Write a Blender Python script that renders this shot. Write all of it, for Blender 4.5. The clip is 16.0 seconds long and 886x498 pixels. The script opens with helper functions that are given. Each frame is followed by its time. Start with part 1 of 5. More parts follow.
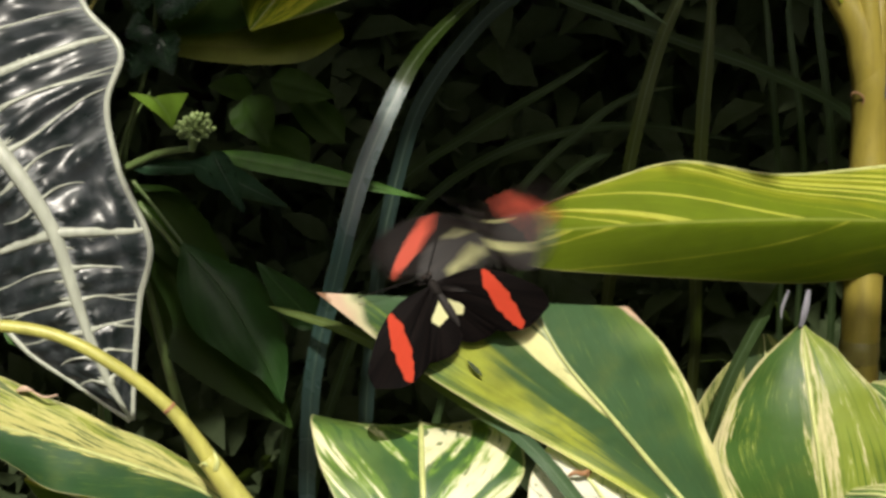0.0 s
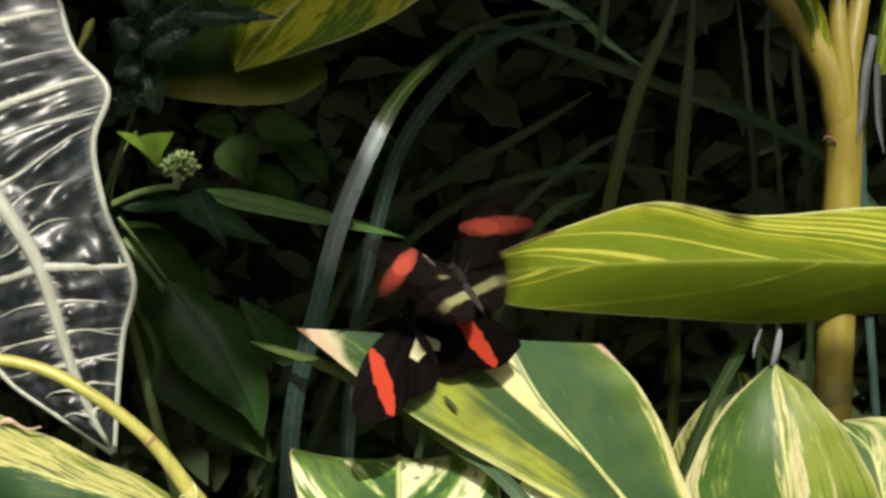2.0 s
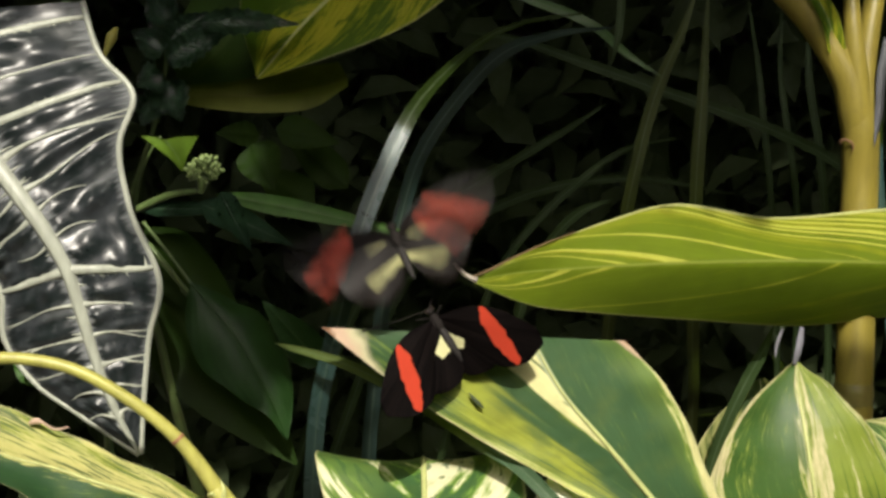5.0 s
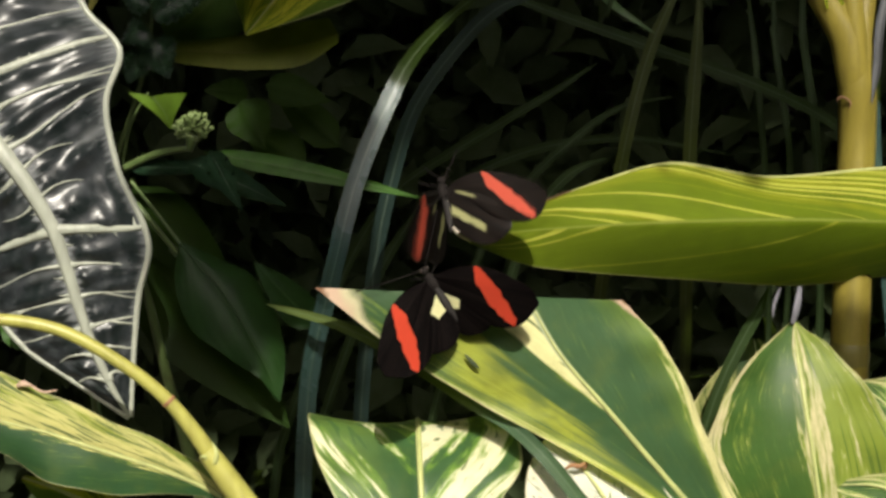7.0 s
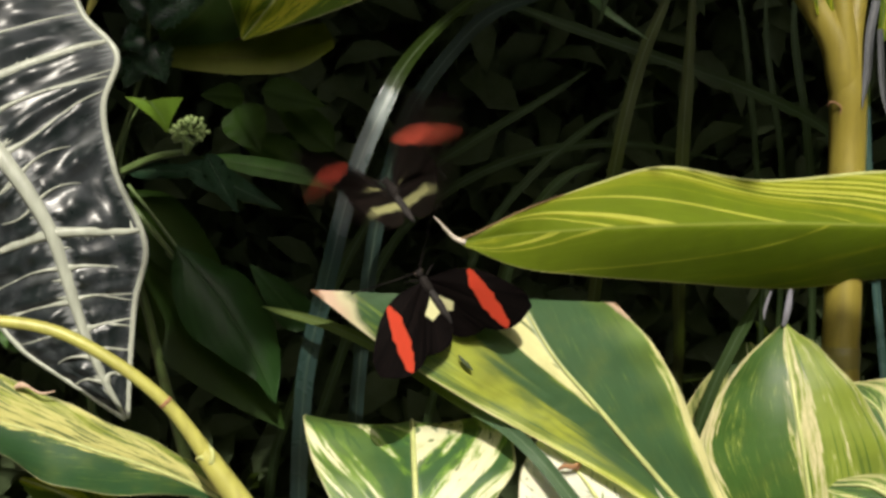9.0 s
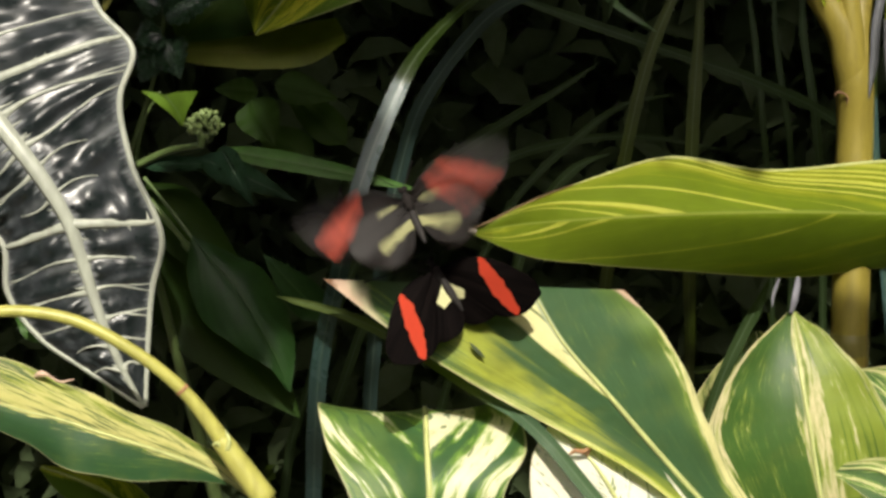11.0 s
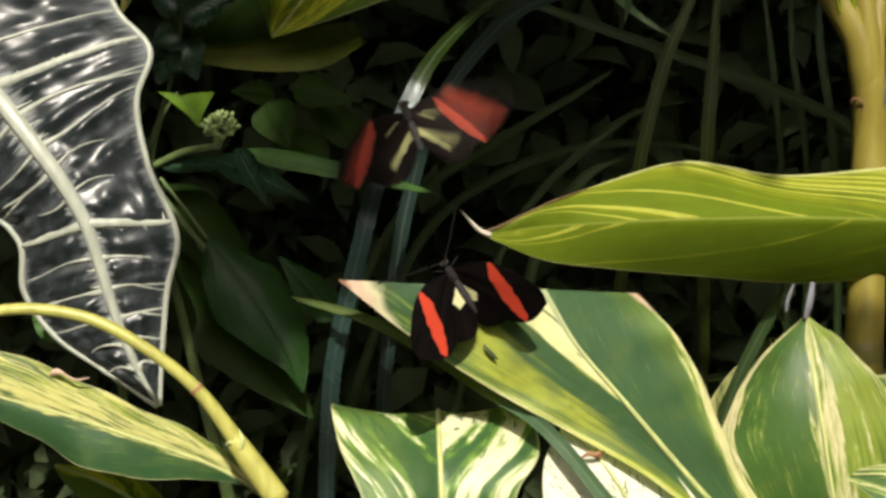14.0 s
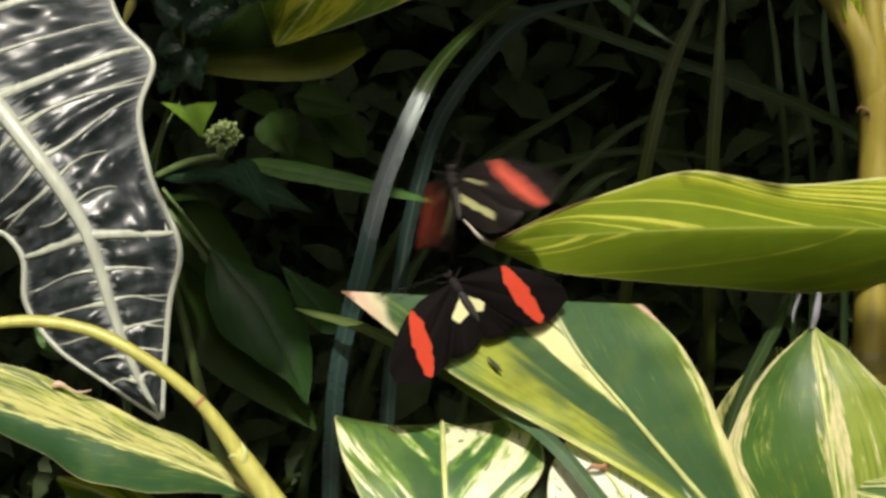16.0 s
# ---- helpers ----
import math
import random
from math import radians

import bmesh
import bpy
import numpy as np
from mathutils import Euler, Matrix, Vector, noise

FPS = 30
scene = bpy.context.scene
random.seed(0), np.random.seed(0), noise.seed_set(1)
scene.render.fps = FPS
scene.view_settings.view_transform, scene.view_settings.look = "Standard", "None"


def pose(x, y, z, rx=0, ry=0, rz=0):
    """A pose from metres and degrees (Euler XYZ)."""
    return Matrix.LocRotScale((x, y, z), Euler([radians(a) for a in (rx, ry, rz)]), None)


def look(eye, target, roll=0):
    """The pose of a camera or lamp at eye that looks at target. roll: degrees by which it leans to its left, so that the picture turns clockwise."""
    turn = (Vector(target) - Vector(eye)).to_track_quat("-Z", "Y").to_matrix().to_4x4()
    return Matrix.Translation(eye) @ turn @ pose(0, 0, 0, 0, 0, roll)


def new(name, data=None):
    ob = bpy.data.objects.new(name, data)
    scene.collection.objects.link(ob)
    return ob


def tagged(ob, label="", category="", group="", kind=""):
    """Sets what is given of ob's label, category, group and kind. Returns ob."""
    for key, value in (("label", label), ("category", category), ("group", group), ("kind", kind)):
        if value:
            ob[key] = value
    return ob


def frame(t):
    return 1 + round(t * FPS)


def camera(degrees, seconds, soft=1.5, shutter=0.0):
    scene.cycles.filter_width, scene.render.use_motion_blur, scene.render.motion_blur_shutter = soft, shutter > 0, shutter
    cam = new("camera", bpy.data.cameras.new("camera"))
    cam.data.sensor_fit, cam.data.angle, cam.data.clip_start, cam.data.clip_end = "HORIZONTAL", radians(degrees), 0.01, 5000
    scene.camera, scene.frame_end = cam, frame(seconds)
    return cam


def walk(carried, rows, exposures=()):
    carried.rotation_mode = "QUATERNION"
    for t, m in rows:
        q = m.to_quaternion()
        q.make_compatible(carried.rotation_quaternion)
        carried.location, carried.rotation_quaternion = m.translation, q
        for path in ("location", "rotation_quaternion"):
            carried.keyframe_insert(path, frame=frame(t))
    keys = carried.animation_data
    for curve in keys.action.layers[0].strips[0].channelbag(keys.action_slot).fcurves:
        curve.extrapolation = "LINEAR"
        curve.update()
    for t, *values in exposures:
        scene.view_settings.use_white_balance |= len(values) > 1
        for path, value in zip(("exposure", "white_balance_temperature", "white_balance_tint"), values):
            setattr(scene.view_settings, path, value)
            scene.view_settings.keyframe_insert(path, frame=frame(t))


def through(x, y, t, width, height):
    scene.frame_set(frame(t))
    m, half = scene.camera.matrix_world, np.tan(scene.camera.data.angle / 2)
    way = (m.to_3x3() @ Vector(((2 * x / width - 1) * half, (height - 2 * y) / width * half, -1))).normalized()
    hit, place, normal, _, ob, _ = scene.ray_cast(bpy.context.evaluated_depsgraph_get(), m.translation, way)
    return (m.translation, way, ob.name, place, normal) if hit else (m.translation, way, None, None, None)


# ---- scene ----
cam = camera(36, 16.0, soft=3.0, shutter=0.7)
PATH = [
    (0.0, pose(0.0057, -0.5894, 0.8183, 76.289, -0.176, 0.756)),
    (0.5, pose(0.0056, -0.5875, 0.8182, 76.385, -0.365, 0.773)),
    (1.0, pose(0.0061, -0.5911, 0.8197, 76.997, -0.564, 0.558)),
    (1.5, pose(0.0086, -0.5977, 0.8212, 77.600, -0.638, 0.448)),
    (2.0, pose(0.0118, -0.6027, 0.8205, 77.964, -0.665, 0.491)),
    (2.5, pose(0.0117, -0.6050, 0.8200, 78.110, -0.590, 0.579)),
    (3.0, pose(0.0128, -0.6085, 0.8166, 78.359, -0.412, 0.717)),
    (3.5, pose(0.0145, -0.6119, 0.8165, 78.537, -0.428, 0.805)),
    (3.7, pose(0.0173, -0.6133, 0.8163, 78.792, -0.301, 1.104)),
    (5.8, pose(-0.0004, -0.6064, 0.7999, 79.514, 0.140, 0.542)),
    (6.0, pose(0.0002, -0.6053, 0.8012, 79.048, 0.034, 0.562)),
    (6.5, pose(-0.0006, -0.6021, 0.7997, 78.349, 0.071, 0.290)),
    (7.0, pose(0.0000, -0.6000, 0.8000, 78.000, 0.000, -0.000)),
    (7.5, pose(-0.0005, -0.5997, 0.8003, 77.984, -0.066, -0.182)),
    (8.0, pose(0.0000, -0.6010, 0.8005, 78.083, -0.034, -0.270)),
    (8.5, pose(-0.0013, -0.6025, 0.8013, 78.072, -0.128, -0.422)),
    (9.0, pose(0.0004, -0.6063, 0.7996, 78.273, -0.044, -0.202)),
    (11.3, pose(0.0027, -0.6172, 0.7970, 78.249, 0.451, 0.342)),
    (11.5, pose(0.0032, -0.6157, 0.7982, 78.374, 0.333, 0.263)),
    (12.0, pose(0.0023, -0.6171, 0.7993, 79.055, 0.277, 0.374)),
    (12.5, pose(0.0017, -0.6179, 0.7989, 79.330, 0.316, 0.904)),
    (13.0, pose(0.0016, -0.6179, 0.7985, 79.133, 0.317, 1.329)),
    (13.5, pose(0.0011, -0.6181, 0.7965, 78.805, 0.259, 1.371)),
    (14.0, pose(0.0022, -0.6189, 0.7941, 78.634, 0.139, 1.016)),
    (14.5, pose(0.0029, -0.6193, 0.7947, 78.692, 0.081, 0.824)),
    (15.0, pose(0.0017, -0.6186, 0.7972, 78.841, 0.093, 0.883)),
    (15.5, pose(0.0021, -0.6164, 0.7960, 78.977, 0.210, 1.038)),
    (16.0, pose(0.0028, -0.6148, 0.7959, 78.860, 0.242, 1.226)),
]
# The camera brightens its picture a little on the way.
walk(cam, PATH, [(0.0, 0.48), (1.5, 0.55), (3.5, 0.55), (6.5, 0.45), (9.0, 0.45), (11.5, 0.57), (13.0, 0.57), (14.5, 0.62), (16.0, 0.54)])

# ---- light ----
SUN_TO = Vector((0.06, -0.70, 0.71)).normalized()
world = bpy.data.worlds.new("sky")
scene.world = world
world.use_nodes = True
sky = world.node_tree.nodes.new("ShaderNodeTexSky")
sky.sky_type = "NISHITA"
sky.sun_disc = False
sky.air_density, sky.dust_density, sky.ozone_density = 0.7, 4.0, 0.6
sky.sun_elevation = math.asin(SUN_TO.z)
sky.sun_rotation = math.atan2(SUN_TO.x, SUN_TO.y)
world.node_tree.links.new(sky.outputs[0], world.node_tree.nodes["Background"].inputs[0])
world.node_tree.nodes["Background"].inputs[1].default_value = 0.14
sun = new("sun", bpy.data.lights.new("sun", "SUN"))
sun.data.energy, sun.data.angle, sun.data.color = 4.5, radians(0.5), (1.0, 0.93, 0.80)
sun.matrix_world = look(SUN_TO * 4, (0, 0, 0))


# ---- materials ----
class Nodes:
    """Short hand for one material's node tree."""

    def __init__(self, name):
        self.mat = bpy.data.materials.new(name)
        self.mat.use_nodes = True
        self.tree = self.mat.node_tree
        self.bsdf = self.tree.nodes["Principled BSDF"]
        self.out = self.tree.nodes["Material Output"]

    def node(self, kind, **inputs):
        n = self.tree.nodes.new("ShaderNode" + kind)
        for key, value in inputs.items():
            self.put(n.inputs[key.replace("_", " ")], value)
        return n

    def put(self, socket, value):
        if isinstance(value, bpy.types.NodeSocket):
            self.tree.links.new(value, socket)
        else:
            socket.default_value = value

    def math(self, op, a, b=0.0, c=0.0):
        n = self.tree.nodes.new("ShaderNodeMath")
        n.operation = op
        for socket, value in zip(n.inputs, (a, b, c)):
            self.put(socket, value)
        return n.outputs[0]

    def step(self, value, low, high):
        n = self.tree.nodes.new("ShaderNodeMapRange")
        n.interpolation_type = "SMOOTHSTEP"
        for socket, v in zip(n.inputs, (value, low, high, 0.0, 1.0)):
            self.put(socket, v)
        return n.outputs[0]

    def mix(self, factor, a, b):
        n = self.tree.nodes.new("ShaderNodeMix")
        n.data_type = "RGBA"
        self.put(n.inputs[0], factor)
        self.put(n.inputs[6], (*a, 1) if isinstance(a, tuple) else a)
        self.put(n.inputs[7], (*b, 1) if isinstance(b, tuple) else b)
        return n.outputs[2]

    def ramp(self, value, stops):
        n = self.tree.nodes.new("ShaderNodeValToRGB")
        while len(n.color_ramp.elements) < len(stops):
            n.color_ramp.elements.new(1.0)
        for e, (at, colour) in zip(n.color_ramp.elements, stops):
            e.position, e.color = at, (*colour, 1)
        self.put(n.inputs[0], value)
        return n.outputs[0]

    def noise(self, vector, scale, detail=3.0, rough=0.55):
        n = self.node("TexNoise", Scale=scale, Detail=detail, Roughness=rough)
        self.put(n.inputs["Vector"], vector)
        return n.outputs[0]

    def vector(self, x, y, z):
        return self.node("CombineXYZ", X=x, Y=y, Z=z).outputs[0]

    def uv(self):
        s = self.node("SeparateXYZ", Vector=self.node("UVMap").outputs[0])
        return s.outputs[0], s.outputs[1]

    def place(self):
        return self.node("TexCoord").outputs["Object"]

    def bump(self, height, strength, distance):
        n = self.node("Bump", Strength=strength, Distance=distance, Height=height)
        self.put(self.bsdf.inputs["Normal"], n.outputs[0])
        return n.outputs[0]

    def done(self, colour, rough=0.5, through=0.0, through_colour=None, gloss=0.5):
        self.put(self.bsdf.inputs["Base Color"], (*colour, 1) if isinstance(colour, tuple) else colour)
        self.put(self.bsdf.inputs["Roughness"], rough)
        self.put(self.bsdf.inputs["Specular IOR Level"], gloss)
        if through:
            t = self.node("BsdfTranslucent")
            c = through_colour if through_colour is not None else colour
            self.put(t.inputs["Color"], (*c, 1) if isinstance(c, tuple) else c)
            m = self.node("MixShader", Fac=through)
            self.tree.links.new(self.bsdf.outputs[0], m.inputs[1])
            self.tree.links.new(t.outputs[0], m.inputs[2])
            self.tree.links.new(m.outputs[0], self.out.inputs[0])
        return self.mat


def striped_leaf(name, seed, light, dark=(0.035, 0.115, 0.045), mid=(0.16, 0.30, 0.04), pale=(0.68, 0.65, 0.31),
                 slope=0.35, fine=26.0, through=0.35, rough=0.40, bias=0.0, rib=(0.62, 0.64, 0.32), burn=False, core=0.0, edge=0.0, length=1.0, strip=0.0, calm=(1.0, 1.0), zones=(), wash=None, hairy=0.85, dashes=0.60, bands=(1.35, 0.40), broken=2.0, lines=(), gloss=0.25):
    """Green leaf with cream streaks along its side veins. light: how much of it is pale, bias: more of it on one half."""
    n = Nodes(name)
    u, v = n.uv()
    half = n.math("MULTIPLY_ADD", v, 2.0, -1.0)
    across = n.math("ABSOLUTE", half)
    side = n.math("SIGN", half)
    bend = n.math("POWER", across, 1.25)
    run = n.math("MULTIPLY_ADD", bend, -slope, n.math("MULTIPLY", u, length))
    lane = n.math("MULTIPLY_ADD", side, 3.7, seed)
    broad = n.noise(n.vector(n.math("MULTIPLY", run, fine * 0.36), n.math("MULTIPLY", across, 0.5), lane), 1.0, 1.0, 0.5)
    streak = n.noise(n.vector(n.math("MULTIPLY", run, fine * 1.6), n.math("MULTIPLY_ADD", u, broken, n.math("MULTIPLY", across, 0.8 * broken)), n.math("ADD", lane, 20.0)), 1.0, 2.0, 0.55)
    hair = n.noise(n.vector(n.math("MULTIPLY", run, fine * 5.0), n.math("MULTIPLY_ADD", u, 7.0, n.math("MULTIPLY", across, 2.2)), lane), 1.0, 4.0, 0.7)
    amount = n.math("ADD", n.math("MULTIPLY_ADD", broad, bands[0], -0.5 * bands[0]), n.math("MULTIPLY_ADD", streak, bands[1], -0.5 * bands[1]))
    amount = n.math("MULTIPLY", amount, n.math("MULTIPLY_ADD", side, 0.5 * (calm[1] - calm[0]), 0.5 * (calm[0] + calm[1])))
    grain = n.noise(n.vector(n.math("MULTIPLY_ADD", u, -2.0, n.math("MULTIPLY", across, 13.0)), n.math("MULTIPLY", u, 4.5), n.math("ADD", lane, 9.0)), 1.0, 3.0, 0.65)
    amount = n.math("ADD", amount, n.math("MULTIPLY", side, bias))
    amount = n.math("ADD", amount, n.math("MULTIPLY_ADD", hair, hairy, 0.52 - 0.5 * hairy + light))
    for half_of, at, wide, more in zones:  # streaky pale zones along the leaf
        far = n.math("ABSOLUTE", n.math("ADD", n.math("MULTIPLY_ADD", grain, 0.50, -0.25 - at), across))
        on = n.math("MULTIPLY_ADD", side, 0.5 * half_of * more, 0.5 * more)
        amount = n.math("ADD", amount, n.math("MULTIPLY", n.math("SUBTRACT", 1.0, n.step(far, 0.5 * wide, wide)), on))
    for half_of, at, wide, more in lines:  # single pale stripes along the side veins
        far = n.math("ABSOLUTE", n.math("SUBTRACT", n.math("MULTIPLY_ADD", streak, 0.012, run), at + 0.006))
        on = n.math("MULTIPLY_ADD", side, 0.5 * half_of * more, 0.5 * more)
        amount = n.math("ADD", amount, n.math("MULTIPLY", n.math("SUBTRACT", 1.0, n.step(far, 0.6 * wide, wide)), on))
    if core:  # pale wedge beside the midrib on one half, widest at the outer end
        wide = n.math("MULTIPLY_ADD", u, 0.62, -0.34)
        amount = n.math("ADD", amount, n.math("MULTIPLY", n.math("SUBTRACT", 1.0, n.step(n.math("SUBTRACT", across, wide), -0.03, 0.03)), n.math("MULTIPLY_ADD", side, -0.5 * core, 0.5 * core)))
    if edge:  # pale streaked margin on the other half
        amount = n.math("ADD", amount, n.math("MULTIPLY", n.step(n.math("ADD", n.math("MULTIPLY_ADD", u, -0.42, across), n.math("MULTIPLY", grain, 0.35)), 0.72, 0.90), n.math("MULTIPLY_ADD", side, 0.5 * edge, 0.5 * edge)))
    base = n.ramp(amount, [(0.0, dark), (0.42, dark), (0.51, mid), (0.57, tuple(0.5 * p + 0.5 * m for p, m in zip(pale, mid))), (0.63, pale), (1.0, tuple(min(0.8, 1.15 * p + 0.03) for p in pale))])
    vein = n.math("MULTIPLY", n.step(hair, 0.42, 0.66), n.math("SUBTRACT", 0.2, n.math("MULTIPLY", n.step(amount, 0.40, 0.50), 0.2)))
    base = n.mix(vein, base, tuple(1.7 * d for d in dark))
    if strip:  # thin yellow-green zone along one margin
        zone = n.math("MULTIPLY", n.step(n.math("MULTIPLY_ADD", streak, 0.45, across), 0.56, 0.72), n.math("MULTIPLY_ADD", side, -0.5, 0.5))
        zone = n.math("MULTIPLY", zone, n.math("MULTIPLY_ADD", n.step(n.noise(n.vector(n.math("MULTIPLY", u, 5.0), n.math("MULTIPLY", across, 3.0), n.math("ADD", lane, 33.0)), 1.0, 3.0), 0.40, 0.58), 0.65, 0.35))
        zone = n.math("MULTIPLY", zone, n.math("SUBTRACT", 1.0, n.step(n.math("MULTIPLY_ADD", u, 0.8, n.math("MULTIPLY", across, 0.55)), 0.95, 1.12)))
        base = n.mix(n.math("MULTIPLY", zone, strip), base, (0.43, 0.47, 0.05))
    if wash:  # one half paler, yellow-green between the streaks
        half_of, low, high, force, tone = wash
        zone = n.math("MULTIPLY", n.step(n.math("MULTIPLY_ADD", grain, 0.25, across), low, high), n.math("MULTIPLY_ADD", side, 0.5 * half_of, 0.5))
        base = n.mix(n.math("MULTIPLY", n.math("MULTIPLY", zone, force), n.math("SUBTRACT", 1.0, n.step(amount, 0.53, 0.62))), base, tone)
    dash = n.noise(n.vector(n.math("MULTIPLY", run, fine * 3.2), n.math("MULTIPLY", across, 7.0), n.math("ADD", lane, 51.0)), 1.0, 2.0, 0.5)
    base = n.mix(n.math("MULTIPLY", n.step(dash, dashes, dashes + 0.06), 0.85), base, dark)
    fleck = n.noise(n.vector(n.math("MULTIPLY", run, fine * 4.0), n.math("MULTIPLY", across, 6.0), n.math("ADD", lane, 77.0)), 1.0, 2.0, 0.5)
    base = n.mix(n.math("MULTIPLY", n.step(fleck, 0.76, 0.81), 0.6), base, tuple(0.6 * p + 0.4 * m for p, m in zip(pale, mid)))
    stain = n.noise(n.place(), 90.0, 4.0, 0.6)
    base = n.mix(n.math("MULTIPLY", n.step(stain, 0.45, 0.8), 0.25), base, (0.16, 0.20, 0.03))
    cloud = n.noise(n.place(), 32.0, 3.0, 0.55)
    base = n.mix(n.math("MULTIPLY", n.step(cloud, 0.42, 0.72), n.math("MULTIPLY_ADD", n.step(amount, 0.46, 0.58), -0.4, 0.4)), base, tuple(0.55 * d for d in dark))
    base = n.mix(n.math("SUBTRACT", 1.0, n.step(across, 0.012, 0.035)), base, rib)
    base = n.mix(n.math("MULTIPLY", n.step(across, 0.965, 0.995), 0.6), base, (0.55, 0.52, 0.26))
    if burn:  # withered corners of the torn end
        dry = n.math("ADD", n.math("MULTIPLY", u, 1.1), n.math("ADD", n.math("MULTIPLY", across, 0.9), n.math("MULTIPLY", stain, 0.12)))
        cream = n.math("MULTIPLY", n.step(dry, 1.86, 1.93), n.math("MULTIPLY_ADD", side, -0.5, 0.5))
        base = n.mix(n.math("MULTIPLY", cream, n.step(across, 0.45, 0.75)), base, (0.62, 0.58, 0.36))
        base = n.mix(n.math("MULTIPLY", n.step(dry, 1.92, 1.99), n.step(across, 0.6, 0.9)), base, (0.62, 0.45, 0.32))
        base = n.mix(n.math("MULTIPLY", n.step(dry, 2.02, 2.05), n.step(across, 0.6, 0.9)), base, (0.22, 0.11, 0.06))
    n.bump(n.math("ADD", hair, n.math("MULTIPLY", streak, 0.8)), 0.35, 0.0008)
    return n.done(base, n.math("MULTIPLY_ADD", stain, 0.16, rough - 0.08), through, n.mix(0.35, base, (0.42, 0.62, 0.03)), gloss)


def green_leaf(name, colour, rough=0.35, through=0.25, slope=0.45, veins=9.0, light=(0.09, 0.14, 0.045), relief=0.12, gloss=0.5):
    """Plain leaf with curved side veins and faint mottling."""
    n = Nodes(name)
    u, v = n.uv()
    across = n.math("ABSOLUTE", n.math("MULTIPLY_ADD", v, 2.0, -1.0))
    run = n.math("MULTIPLY_ADD", n.math("POWER", across, 1.3), -slope, u)
    wave = n.math("ABSOLUTE", n.math("SUBTRACT", n.math("FRACT", n.math("MULTIPLY", run, veins)), 0.5))
    vein = n.math("SUBTRACT", 1.0, n.step(wave, 0.0, 0.06))
    mottle = n.noise(n.place(), 60.0, 4.0, 0.6)
    tone = tuple(c * 1.7 for c in colour)
    base = n.mix(n.step(mottle, 0.3, 0.7), colour, tone)
    base = n.mix(n.math("MULTIPLY", vein, 0.13), base, light)
    base = n.mix(n.math("SUBTRACT", 1.0, n.step(across, 0.02, 0.06)), base, light)
    n.bump(n.math("ADD", n.math("MULTIPLY", wave, 2.0), n.math("MULTIPLY", mottle, 0.6)), relief, 0.0010)
    return n.done(base, n.math("MULTIPLY_ADD", mottle, 0.2, rough - 0.1), through, n.mix(0.4, base, (0.30, 0.50, 0.03)), gloss)


def grass_leaf(name, colour, rough=0.4, through=0.2, tip=None, gloss=0.5, at=(0.42, 0.52)):
    """Long parallel-veined blade."""
    n = Nodes(name)
    u, v = n.uv()
    lines = n.noise(n.vector(n.math("MULTIPLY", u, 3.0), n.math("MULTIPLY", v, 26.0), 0.0), 1.0, 2.0)
    blotch = n.noise(n.place(), 35.0, 4.0)
    base = n.mix(n.step(lines, 0.3, 0.7), colour, tuple(1.6 * c for c in colour))
    base = n.mix(n.math("MULTIPLY", n.step(blotch, 0.5, 0.75), 0.35), base, tuple(0.55 * c for c in colour))
    if tip:  # the far end gets another colour and less gloss, also to stand for shade
        end = n.step(u, *at)
        base = n.mix(end, base, tip)
        gloss = n.math("MULTIPLY_ADD", end, -0.85 * gloss, gloss)
    crease = n.math("SUBTRACT", 1.0, n.step(n.math("ABSOLUTE", n.math("SUBTRACT", v, 0.5)), 0.0, 0.05))
    base = n.mix(n.math("MULTIPLY", crease, 0.3), base, (0.25, 0.32, 0.20))
    n.bump(lines, 0.4, 0.0006)
    return n.done(base, n.math("MULTIPLY_ADD", blotch, 0.2, rough - 0.1), through, n.mix(0.4, base, (0.3, 0.45, 0.04)), gloss)


def stalk_skin(name, colour, dark, through=0.0):
    n = Nodes(name)
    p = n.node("Mapping", Scale=(60.0, 60.0, 9.0))
    n.put(p.inputs["Vector"], n.place())
    grain = n.noise(p.outputs[0], 4.0, 3.0)
    blot = n.noise(n.place(), 55.0, 4.0, 0.65)
    base = n.mix(n.step(grain, 0.35, 0.7), colour, tuple(0.8 * c for c in colour))
    base = n.mix(n.math("MULTIPLY", n.step(blot, 0.55, 0.78), 0.6), base, dark)
    n.bump(grain, 0.35, 0.0005)
    return n.done(base, n.math("MULTIPLY_ADD", blot, 0.25, 0.28), through, colour, 0.4)


def plain(name, colour, rough, spread=0.35, scale=120.0, relief=0.3, gloss=0.5):
    n = Nodes(name)
    g = n.noise(n.place(), scale, 4.0)
    n.bump(g, relief, 0.0006)
    return n.done(n.mix(g, tuple(c * (1 - spread) for c in colour), tuple(min(1.0, c * (1 + spread)) for c in colour)), rough, gloss=gloss)


